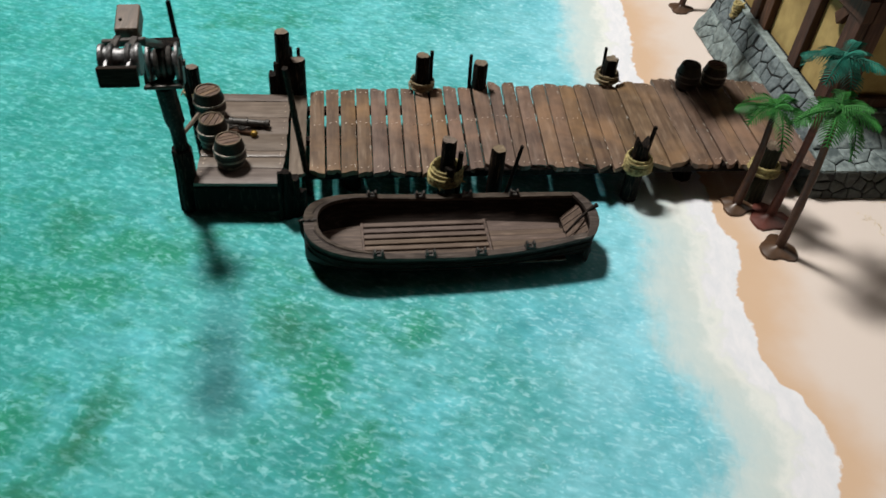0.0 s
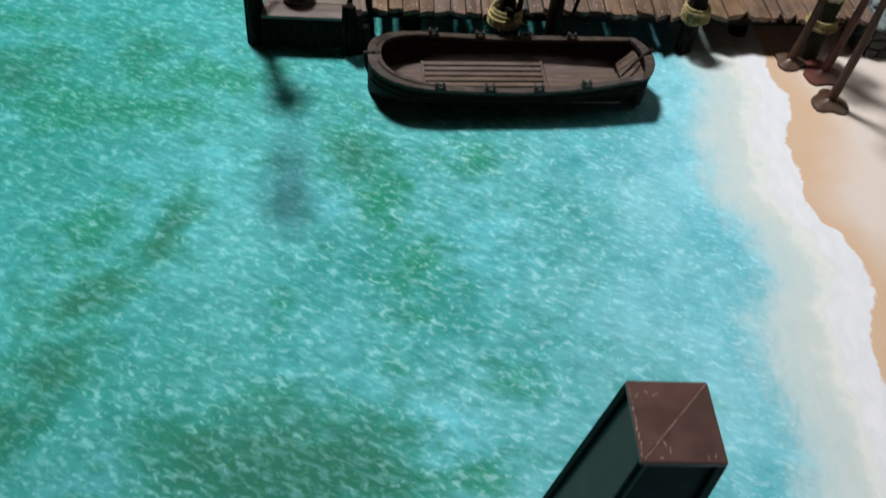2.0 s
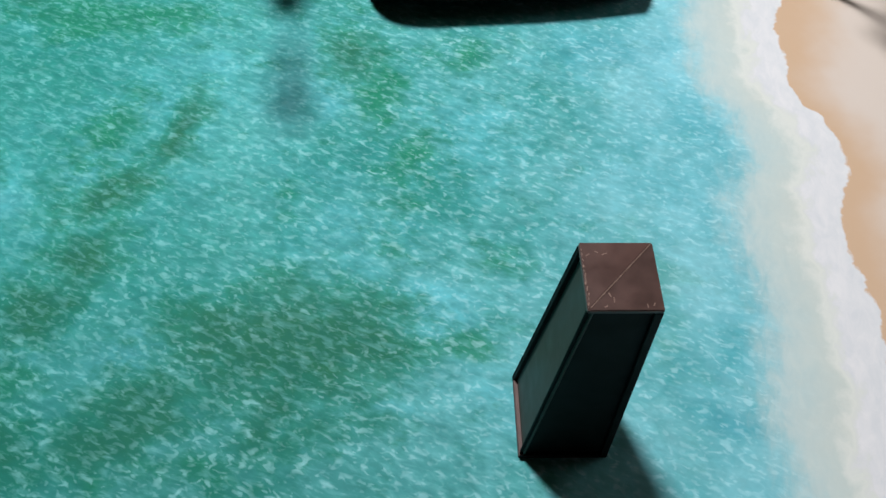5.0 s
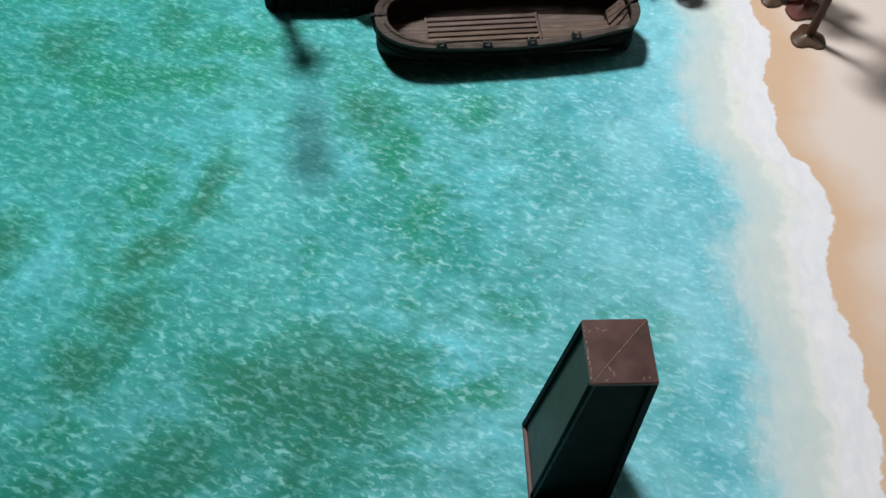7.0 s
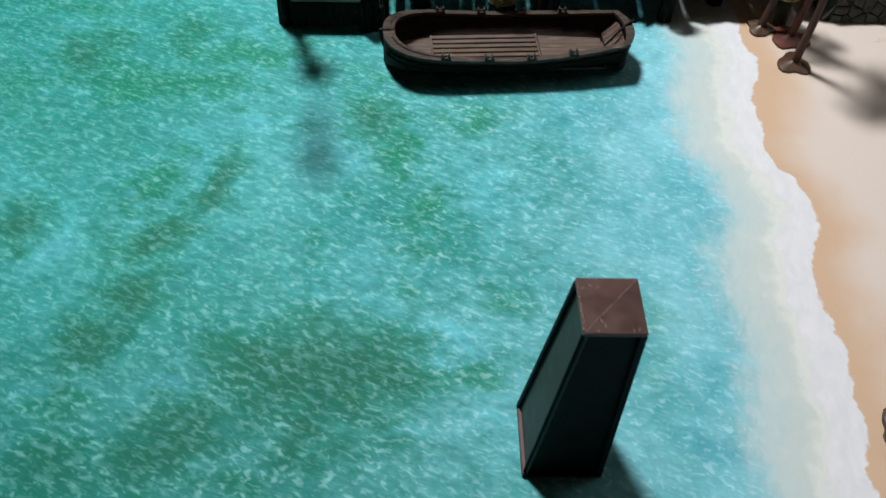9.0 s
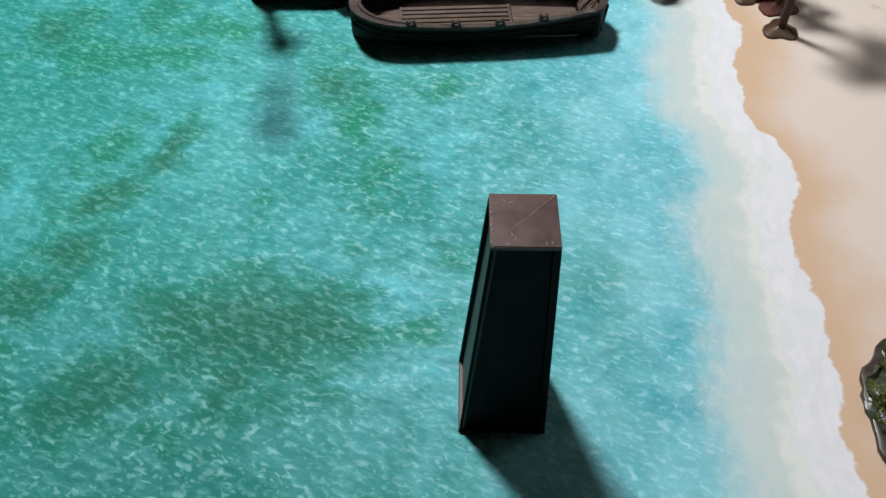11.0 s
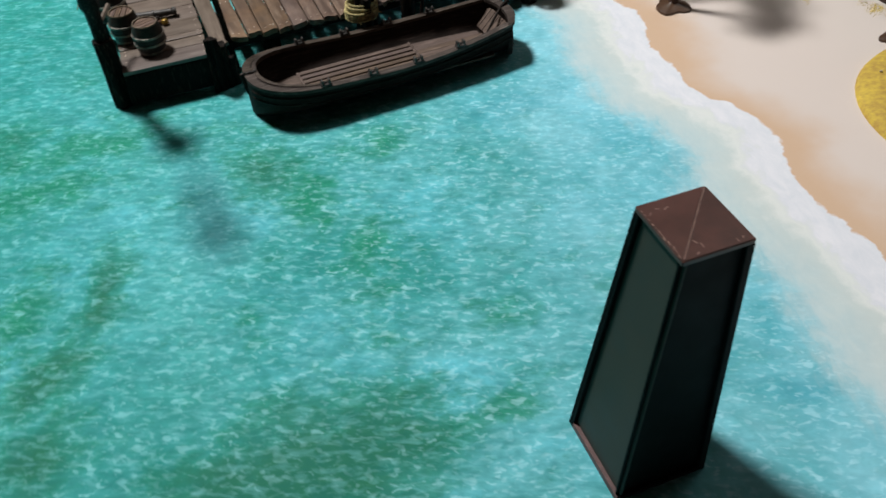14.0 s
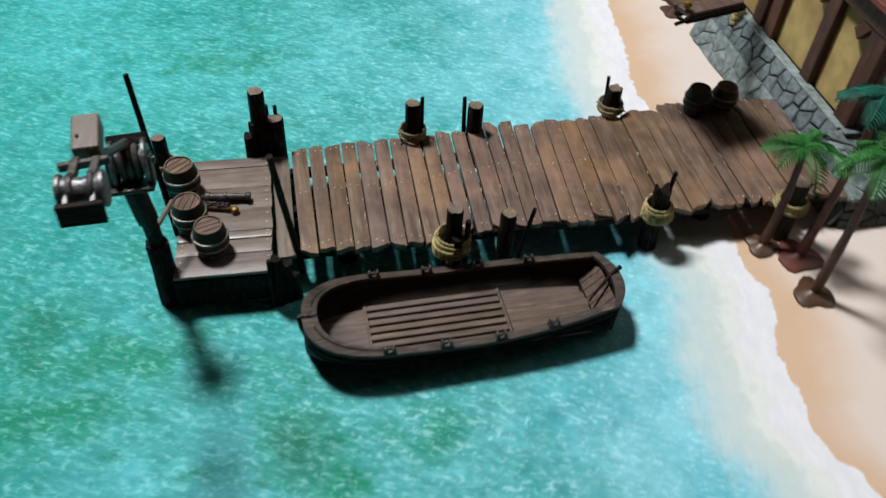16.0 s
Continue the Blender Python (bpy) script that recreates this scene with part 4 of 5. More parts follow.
    for side in (-1, 1):
        for s in (0.246, 0.422, 0.596, 0.770):
            m = pose(s * L, side * (half(s) - 0.0014), rail(s) + 0.0012, 0, 0, -side * 4 if s > 0.6 else 0)
            lk = again(lk, m) if lk else part("rowlock", lock(), M_IRON, b, "black rowlock", at=m)
    return b


longboat()


# ---- dark tapered tower ----
M_SCORE = plain("scored_paint", rgb(92, 66, 57), rgb(148, 120, 107), 600, 0.5)

def tower():
    t = thing("tower", pose(0.0522, 0.0584, 0, 0, 0, 9.8), "black tapered tower block with a scored brown top", "tower")
    hb, ht, H = 0.0163, 0.0101, 0.1005
    lean = Vector((0.0022, -0.0008, 0))
    order = ((-1, -1), (1, -1), (1, 1), (-1, 1))

    def corner(sx, sy, z, inset=0.0):
        r = hb + (ht - hb) * z / H
        return Vector((sx * (r - inset) + (0.0006 * z / H if sx > 0 else 0), sy * (r - inset) + (0.0018 * z / H if sy > 0 else 0), z)) + lean * (z / H)

    def slab(quad, inward, thick):
        """A flat four-cornered board of that thickness behind its outer face."""
        bm = bmesh.new()
        a = [bm.verts.new(v) for v in quad]
        b = [bm.verts.new(v + inward * thick) for v in quad]
        bm.faces.new(a), bm.faces.new(b[::-1])
        for i in range(4):
            bm.faces.new((a[i], b[i], b[(i + 1) % 4], a[(i + 1) % 4]))
        bmesh.ops.recalc_face_normals(bm, faces=bm.faces[:])
        bmesh.ops.bevel(bm, geom=bm.edges[:], offset=0.0002, segments=1, affect="EDGES")
        return bm

    bm = bmesh.new()
    lo = [bm.verts.new(corner(x, y, 0.001, 0.0030)) for x, y in order]
    hi = [bm.verts.new(corner(x, y, H - 0.0020, 0.0030)) for x, y in order]
    for i in range(4):
        bm.faces.new((lo[i], lo[(i + 1) % 4], hi[(i + 1) % 4], hi[i]))
    bm.faces.new(lo[::-1]), bm.faces.new(hi)
    part("core", bm, M_TOWER, t, smooth=False)
    # each side: a recessed panel, a proud bar along one upright edge and along its foot
    for k in range(4):
        (ax, ay), (bx, by) = order[k], order[(k + 1) % 4]
        inward = -Vector(((ax + bx) / 2, (ay + by) / 2, 0))
        along = Vector((bx - ax, by - ay, 0)).normalized()

        def p(end, z, off=0.0, deep=0.0):
            v = corner(ax, ay, z) if end == 0 else corner(bx, by, z)
            return v + along * off + inward * deep

        w = 0.0024
        bar_end = 0 if k == 3 else 1
        off = w if bar_end == 0 else -w
        # only the west side takes the paler panel and brown foot; the rest near-black
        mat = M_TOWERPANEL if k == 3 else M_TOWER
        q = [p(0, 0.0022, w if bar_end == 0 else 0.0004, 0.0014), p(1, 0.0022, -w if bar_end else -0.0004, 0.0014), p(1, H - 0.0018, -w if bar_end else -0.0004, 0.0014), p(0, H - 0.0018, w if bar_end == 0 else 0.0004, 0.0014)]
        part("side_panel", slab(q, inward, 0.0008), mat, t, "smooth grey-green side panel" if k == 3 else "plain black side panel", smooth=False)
        q = [p(bar_end, 0.0, 0), p(bar_end, 0.0, off), p(bar_end, H - 0.0016, off), p(bar_end, H - 0.0016, 0)]
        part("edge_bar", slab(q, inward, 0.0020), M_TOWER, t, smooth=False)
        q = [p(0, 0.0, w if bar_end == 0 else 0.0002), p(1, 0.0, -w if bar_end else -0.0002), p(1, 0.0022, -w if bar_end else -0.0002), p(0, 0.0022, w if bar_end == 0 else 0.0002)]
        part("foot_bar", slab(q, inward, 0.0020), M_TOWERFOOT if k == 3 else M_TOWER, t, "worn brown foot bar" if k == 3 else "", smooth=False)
    # top plate of two halves, mitred along a diagonal
    for s in (-1, 1):
        bm = bmesh.new()
        tri = [Vector((-ht, -ht, 0)), Vector((ht + 0.0006, ht + 0.0018, 0)), Vector((ht + 0.0006, -ht, 0)) if s < 0 else Vector((-ht, ht + 0.0018, 0))]
        lo = [bm.verts.new(v + Vector((0, 0, H - 0.0018))) for v in tri]
        hi = [bm.verts.new(v + Vector((0, 0, H))) for v in tri]
        for i in range(3):
            bm.faces.new((lo[i], lo[(i + 1) % 3], hi[(i + 1) % 3], hi[i]))
        bm.faces.new(lo[::-1]), bm.faces.new(hi)
        bmesh.ops.recalc_face_normals(bm, faces=bm.faces[:])
        bmesh.ops.bevel(bm, geom=bm.edges[:], offset=0.00028, segments=2, affect="EDGES")
        part("top_plate", bm, M_TOWERTOP, t, "scuffed brown top plate", at=Matrix.Translation(lean))
    part("score", box((2.78 * ht, 0.00026, 0.0001), Matrix.Translation(lean) @ pose(0.00035, 0.00095, H + 0.00002, 0, 0, 46.65)), M_SCORE, t, "faint pale score line")
    rng = random.Random(8)
    chips = [(-0.0036, -0.0052, 0.0014, 110, 0.4), (-0.0026, -0.0068, 0.0016, 88, 0.36), (0.0062, -0.0086, 0.0012, 95, 0.3), (0.0080, -0.0082, 0.0010, 60, 0.3), (-0.0050, -0.0088, 0.0010, 30, 0.3), (-0.0056, 0.0086, 0.0010, 150, 0.3), (-0.0034, 0.0080, 0.0016, 20, 0.3), (-0.0082, 0.0076, 0.0014, 40, 0.4)]
    chips += [(-0.0097 + rng.uniform(-0.0001, 0.0004), 0.0090 - i * 0.00155 + rng.uniform(-0.0004, 0.0004), rng.uniform(0.0004, 0.0016), 90 + rng.uniform(-25, 25), rng.uniform(0.2, 0.5)) for i in range(12)]
    for x, y, l, a, w in chips:
        part("chip", box((l, w / 1000, 0.0001), Matrix.Translation(lean) @ pose(x, y, H + 0.00003, 0, 0, a)), M_SCORE, t, "pale chip in the paint")


tower()


# ---- palms ----
def frond(length, width, droop, seed):
    """One palm leaf along +x: a rib and two combs of narrow, folded, hanging leaflets."""
    rng, bm, n = random.Random(seed), bmesh.new(), 15

    def spine(t):
        return Vector((length * (t - 0.12 * t * t), 0, 0.22 * length * math.sin(t * 1.9) - droop * length * t * t))

    r, prev = 0.00045, None
    for i in range(8):
        p = spine(i / 7)
        q = [bm.verts.new(p + Vector((0, -r, 0))), bm.verts.new(p + Vector((0, 0, r * 1.3))), bm.verts.new(p + Vector((0, r, 0)))]
        if prev:
            for a in range(3):
                bm.faces.new((prev[a], q[a], q[(a + 1) % 3], prev[(a + 1) % 3]))
        prev = q
    for i in range(n):
        t = 0.06 + 0.93 * i / (n - 1)
        p = spine(t)
        w = width * math.sin(math.pi * min(1, 0.20 + 0.78 * t)) ** 0.6 * rng.uniform(0.9, 1.08)
        for s in (-1, 1):
            e = length / n * 0.23
            mid = p + Vector((w * 0.30, s * w * 0.55, -0.10 * w))
            tip = p + Vector((w * 0.72, s * w, -0.42 * w + rng.uniform(-0.0003, 0.0003)))
            v = [p + Vector((-e * 0.8, 0, 0.0001)), p + Vector((e * 0.8, 0, 0.0001)), mid + Vector((e, 0, 0.0001)), tip, mid + Vector((-e, 0, 0.0001))]
            v = [bm.verts.new(k) for k in v]
            low = [bm.verts.new(k.co + Vector((0, 0, -0.0004))) for k in v]
            bm.faces.new(v if s > 0 else v[::-1]), bm.faces.new(low[::-1] if s > 0 else low)
            for a in range(5):
                bm.faces.new((v[a], v[(a + 1) % 5], low[(a + 1) % 5], low[a]))
    bmesh.ops.recalc_face_normals(bm, faces=bm.faces[:])
    return bm


def palm(at, top, size, leaf, foot, foot_r, seed, label, count=7):
    """A plastic palm: foot, bent trunk to the point top (from its base), crown of fronds."""
    rng = random.Random(seed)
    p = thing("palm_tree", pose(*at), label, "palm tree", "model palms")
    top = Vector(top)
    # lobed foot
    bm = bmesh.new()
    segs, rings = 22, []
    for k, z in ((1.0, 0.0), (0.97, 0.0014), (0.72, 0.0024), (0.3, 0.0034), (0.2, 0.0046)):
        rings.append([bm.verts.new((foot_r * k * (1 + 0.16 * math.sin(3 * a + seed) + 0.08 * math.sin(5 * a + 2 * seed)) * math.cos(a), foot_r * k * (1 + 0.16 * math.sin(3 * a + seed) + 0.08 * math.sin(5 * a)) * math.sin(a), z + 0.0003 * noise.noise((k * 9 + math.cos(a) * 3, math.sin(a) * 3, seed)))) for a in [2 * math.pi * i / segs for i in range(segs)]])
    for a, b in zip(rings, rings[1:]):
        for i in range(segs):
            bm.faces.new((a[i], a[(i + 1) % segs], b[(i + 1) % segs], b[i]))
    bm.faces.new(rings[0][::-1]), bm.faces.new(rings[-1])
    part("foot", bm, foot, p)
    pts = [Vector((0, 0, 0.002)).lerp(top, t / 9) + Vector((0.0015 * math.sin(t / 9 * math.pi), 0, 0)) for t in range(10)]
    rr = [0.0026 - 0.0012 * t / 9 + (0.00018 if t % 2 else 0) for t in range(10)]
    part("trunk", tube(pts, rr, 10), M_TRUNKRED if foot is M_BASERED else M_TRUNK, p)
    fr = [frond(size, size * 0.27, d, seed + n) for n, d in enumerate((0.12, 0.42, 0.72))]
    kinds = []
    for i in range(count + 3):
        upper = i >= count
        step = 120 * (i - count) + 31 if upper else 360 / count * i
        m = Matrix.Translation(top + Vector((0, 0, 0.0012 if upper else 0))) @ pose(0, 0, 0, rng.uniform(-8, 8), rng.uniform(-26, -10) if upper else rng.uniform(-2, 26), step + rng.uniform(-9, 9) + seed * 13)
        if upper:
            m = m @ Matrix.Diagonal((0.72, 0.85, 0.8, 1))
        k = i % 3
        if len(kinds) <= k:
            kinds.append(part("frond", fr[k], leaf, p, at=m))
        else:
            again(kinds[k], m)
    part("heart", lathe([(0.0013, -0.002), (0.0019, 0.0), (0.0015, 0.0016), (0.0005, 0.0026)], 9), leaf, p, at=Matrix.Translation(top))


palm((0.1612, 0.3675, 0), (0.0010, 0.0026, 0.0655), 0.0225, M_LEAF, M_BASE, 0.0085, 1, "short green plastic palm tree with a brown foot on the sand")
palm((0.1790, 0.3605, 0), (-0.0012, -0.0048, 0.1055), 0.0215, M_TEAL, M_BASERED, 0.0115, 2, "tall palm tree with teal plastic leaves and a reddish foot")
palm((0.1788, 0.3343, 0), (-0.0044, -0.0033, 0.0915), 0.0235, M_LEAF, M_BASE, 0.0100, 3, "green plastic palm tree with a lobed brown foot on the sand")
palm((0.2790, 0.2695, 0), (0.012, -0.004, 0.055), 0.020, M_LEAF, M_BASE, 0.0060, 5, "green plastic palm tree beside the wooden crate")
palm(tuple(mm(291.5, 206.5)), (0.004, 0.012, 0.085), 0.0215, M_LEAF, M_BASE, 0.0090, 7, "green plastic palm tree at the end of the stone wall")


# ---- stone foundation and timbered house, in the jetty's axes ----
def clip(poly, p, n):
    """The part of a polygon on the side of point p against the direction n."""
    out = []
    for a, b in zip(poly, poly[1:] + poly[:1]):
        da, db = (a[0] - p[0]) * n[0] + (a[1] - p[1]) * n[1], (b[0] - p[0]) * n[0] + (b[1] - p[1]) * n[1]
        if da <= 0:
            out.append(a)
        if da * db < 0:
            t = da / (da - db)
            out.append((a[0] + (b[0] - a[0]) * t, a[1] + (b[1] - a[1]) * t))
    return out


def cells(x0, x1, y0, y1, nx, ny, rng, gap, jitter=0.42):
    """Irregular stones that fill a rectangle: outlines in its own plane."""
    seeds = []
    for j in range(ny):
        for i in range(nx):
            seeds.append((x0 + (i + 0.5 + (0.25 if j % 2 else -0.25) + rng.uniform(-jitter, jitter)) * (x1 - x0) / nx, y0 + (j + 0.5 + rng.uniform(-jitter, jitter) * 0.8) * (y1 - y0) / ny))
    out = []
    for k, s in enumerate(seeds):
        poly = [(x0, y0), (x1, y0), (x1, y1), (x0, y1)]
        for m, o in enumerate(seeds):
            if m != k and abs(o[0] - s[0]) < 3.2 * (x1 - x0) / nx:
                d = (o[0] - s[0], o[1] - s[1])
                ln = math.hypot(*d) or 1e-6
                mid = ((s[0] + o[0]) / 2 - d[0] / ln * gap, (s[1] + o[1]) / 2 - d[1] / ln * gap)
                poly = clip(poly, mid, d)
                if len(poly) < 3:
                    break
        if len(poly) >= 3:
            out.append(poly)
    return out


def stone(poly, thick, rng):
    """A slab from an outline, in millimetres, with a worn top edge; it stands along +z."""
    bm = bmesh.new()
    cx, cy = sum(p[0] for p in poly) / len(poly), sum(p[1] for p in poly) / len(poly)
    tilt = rng.uniform(-0.10, 0.10), rng.uniform(-0.10, 0.10)
    rings = []
    for k, z in ((1.0, -0.6), (1.0, thick * 0.4), (0.93, thick * 0.82), (0.78, thick)):
        rings.append([bm.verts.new(((cx + (x - cx) * k) / 1000, (cy + (y - cy) * k) / 1000, (z + (tilt[0] * (x - cx) + tilt[1] * (y - cy) if z > 0 else 0)) / 1000)) for x, y in poly])
    n = len(poly)
    for a, b in zip(rings, rings[1:]):
        for i in range(n):
            bm.faces.new((a[i], a[(i + 1) % n], b[(i + 1) % n], b[i]))
    bm.faces.new(rings[-1])
    bmesh.ops.recalc_face_normals(bm, faces=bm.faces[:])
    return bm


def solid(profile, length):
    """A bar of the given (x, z) outline, in millimetres, along +y."""
    bm = bmesh.new()
    a = [bm.verts.new((x / 1000, 0, z / 1000)) for x, z in profile]
    b = [bm.verts.new((x / 1000, length / 1000, z / 1000)) for x, z in profile]
    n = len(profile)
    for i in range(n):
        bm.faces.new((a[i], a[(i + 1) % n], b[(i + 1) % n], b[i]))
    bm.faces.new(a[::-1]), bm.faces.new(b)
    bmesh.ops.recalc_face_normals(bm, faces=bm.faces[:])
    return bm


def foundation():
    f = thing("stone_foundation", DOCK, "grey fieldstone foundation with dark joints round the house", "stone wall")
    rng = random.Random(12)
    # cores of the west and the south side: battered bank, riser, ledge
    west = ((293.5, 0), (300.5, 18.0), (307.0, 33.5), (360, 33.5), (360, 0))
    part("core", solid(west, 163), M_MORTAR, f, at=pose(0, 0.0128, 0))
    for v0, v1, x, z in ((-28, -10, 299.6, 15.6), (-10, 2, 302.6, 23), (2, 12.6, 304.9, 28.5)):
        part("core", solid(((293.5, 0), (299.6, 15.6), (x, z), (308.4, z), (308.4, 0)) if x > 300 else ((293.5, 0), (x, z), (308.4, z), (308.4, 0)), v1 - v0), M_MORTAR, f, at=pose(0, v0 / 1000, 0))
    south = ((-30.0, 0), (-26.5, 16.5), (-10, 21), (13, 33.5), (40, 33.5), (40, 0))
    part("core", solid(south, 252), M_MORTAR, f, at=Matrix(((0, 1, 0, 0.3085), (1, 0, 0, 0), (0, 0, 1, 0), (0, 0, 0, 1))))

    def face(a, b, length, nx, ny, thick, start, along, gap=0.25, mat=None):
        """Stones on the strip between the profile points a and b."""
        (xa, za), (xb, zb) = a, b
        h = math.hypot(xb - xa, zb - za)
        ex = Vector(along)
        side = Vector((1, 0, 0)) if along[1] else Vector((0, 1, 0))
        ey = (side * (xb - xa) + Vector((0, 0, zb - za))).normalized()
        ez = ex.cross(ey)
        if ez.z < 0:
            ez = -ez
        m = Matrix((ex, ey, ez)).transposed().to_4x4()
        origin = side * xa / 1000 + Vector((0, 0, za / 1000)) + ex * start / 1000
        for poly in cells(0, length, 0, h, nx, ny, rng, gap):
            part("stone", stone(poly, thick * rng.uniform(0.7, 1.4), rng), mat or M_STONEPALE, f, at=Matrix.Translation(origin) @ m)

    face(west[0], west[1], 202, 13, 2, 1.6, -28, (0, 1, 0), 0.20)
    face(west[1], west[2], 160, 15, 2, 0.9, 12, (0, 1, 0), 0.60, M_STONE)
    face((300.1, 17.0), (302.9, 23.4), 12, 2, 1, 0.9, -10, (0, 1, 0), 0.4, M_STONE)
    face((300.1, 17.0), (305.1, 28.8), 10, 1, 2, 0.9, 2, (0, 1, 0), 0.4, M_STONE)
    # lower south courses: their shade is put into the stone colour
    face(south[0], south[1], 250, 26, 3, 0.9, 297, (1, 0, 0), 0.35, M_STONESHADE)
    face(south[1], south[2], 250, 22, 2, 0.9, 299, (1, 0, 0), 0.30)
    face(south[2], south[3], 246, 15, 2, 1.0, 300, (1, 0, 0), 0.30)
    part("ledge", box((0.0062, 0.156, 0.0016), pose(0.3092, 0.092, 0.0344), 0.0004), M_STONEPALE, f, "pale smooth stone ledge")
    part("ledge", box((0.225, 0.0062, 0.0016), pose(0.421, 0.0115, 0.0344), 0.0004), M_STONEPALE, f)
    # rounded heap at the north end
    bm = bmesh.new()
    bmesh.ops.create_icosphere(bm, subdivisions=3, radius=0.0125)
    for v in bm.verts:
        v.co = Vector((v.co.x, v.co.y * 0.8, max(v.co.z * 1.15, -0.0005))) * (1 + 0.14 * noise.noise(v.co * 180))
    part("end_stone", bm, M_STONEPALE, f, at=pose(0.3045, 0.172, 0.0005))


def house():
    o = Vector((310, 12, 33.5))
    h = thing("house", DOCK @ Matrix.Translation(o / 1000), "timber-framed house with dull yellow plaster panels on a stone foundation", "house")

    def blk(name, lo, hi, mat, label="", bevel=0.0004):
        lo, hi = Vector(lo) - o, Vector(hi) - o
        c, s = (lo + hi) / 2000, (hi - lo) / 1000
        return part(name, box(s, Matrix.Translation(c), bevel), mat, h, label)

    blk("wall", (315, 17, 33.6), (323, 170, 104), M_STUCCO, "dull yellow plaster wall")
    blk("wall", (323, 17, 33.6), (520, 25, 104), M_STUCCO, "dull yellow plaster wall")
    blk("wall", (323, 162, 33.6), (520, 170, 104), M_STUCCO)
    blk("wall", (512, 25, 33.6), (520, 162, 104), M_STUCCO)
    # frame of the west front: posts, head beam, short braces under it
    for v0, v1 in ((12.5, 26), (57, 67.5), (107, 117.5), (123, 134), (160, 172)):
        blk("post", (310, v0, 35.3), (315.4, v1, 104), M_TIMBER)
    blk("beam", (309.2, 11, 90), (315.2, 173, 103), M_TIMBER)
    for v0, v1, tilt in ((31.5, 0, 38), (71.5, 0, 38), (101.5, 0, -38)):
        part("brace", box((0.0048, 0.0072, 0.019), Matrix.Translation((Vector((312.6, v0, 87.5)) - o) / 1000) @ pose(0, 0, 0, tilt, 0, 0), 0.0004), M_TIMBER, h)
    # frame of the south front
    for u0, u1 in ((315.6, 325), (372, 382), (440, 450), (505, 515)):
        blk("post", (u0, 12.0, 35.3), (u1, 17.4, 104), M_TIMBER)
    blk("beam", (316, 11.4, 90), (521, 17.2, 103), M_TIMBER)
    blk("beam", (325.2, 12.2, 35.3), (505, 17.2, 42), M_TIMBER)
    # boarded roof with a reddish eave board
    for n in range(9):
        u = 305 + n * 12
        part("roof_board", box((0.0135, 0.176, 0.0022), pose((u + 6 - o.x) / 1000, (97 - o.y) / 1000, (108.0 + n * 7.5 - o.z) / 1000, 0, -31, 0), 0.0004), M_TIMBER, h)
    blk("eave_board", (302.5, 9, 104.2), (305.0, 185, 107.6), M_EAVE, "reddish painted eave board")
    blk("gable", (412, 12, 104.2), (520, 170, 160), M_STUCCO)


M_EAVE = plain("red_paint", rgb(96, 40, 30), rgb(132, 62, 48), 200, 0.55)
foundation()
house()


def balcony():
    """A raised plank balcony that reaches out from the house over the stone wall's end."""
    p = thing("plank_balcony", DOCK @ pose(0.2105, 0.0367, 0.0920, 0, 0, 16.5), "raised brown plank balcony with dark edge beams and a brass knob", "balcony")
    for i in range(4):
        part("plank", board(0.038 + 0.002 * (i % 2), 0.0100, 0.0022, random.Random(60 + i), 0.0012), M_LID, p, at=pose(0.0190, 0.0055 + i * 0.0104, 0.0040, 0, 0, 90))
    for y in (0.0006, 0.0085, 0.0400):
        part("beam", box((0.0390, 0.0030, 0.0030), pose(0.0190, y, 0.0003), 0.0004), M_DARK, p)
    for x in (0.012, 0.028):
        part("bearer", box((0.0045, 0.1020, 0.0045), Matrix.Translation((x, 0.0320, -0.0034)) @ pose(0, 0, 0, 0, 0, -62) @ pose(0, 0.0480, 0), 0.0004), M_DARK, p)
    part("knob", lathe([(0.0008, 0), (0.0020, 0.0008), (0.0023, 0.0022), (0.0016, 0.0036), (0.0006, 0.004)], 12), M_BRASS, p, "brass knob", at=pose(0.0014, 0.0040, 0.0052))
    part("bracket", box((0.0090, 0.0018, 0.0018), pose(-0.0040, -0.0004, 0.0008, 0, 0, 8), 0.0004), M_DARK, p)
    part("bracket", box((0.0016, 0.0050, 0.0016), pose(-0.0032, 0.0010, 0.0016, 0, 0, 8), 0.0003), M_DARK, p)
    r = thing("rope_bundle", DOCK @ pose(0.3045, 0.1420, 0.0262), "pale rope bundle lying on the stone bank", "rope")
    part("rope", coil(0.0031, 8, 0.0008, 0.0008, 5, 0.0004), M_ROPE, r)
    part("core", lathe([(0.0024, 0), (0.0027, 0.008), (0.0017, 0.0120)], 10, 0.08, 3), M_ROPE, r)


balcony()


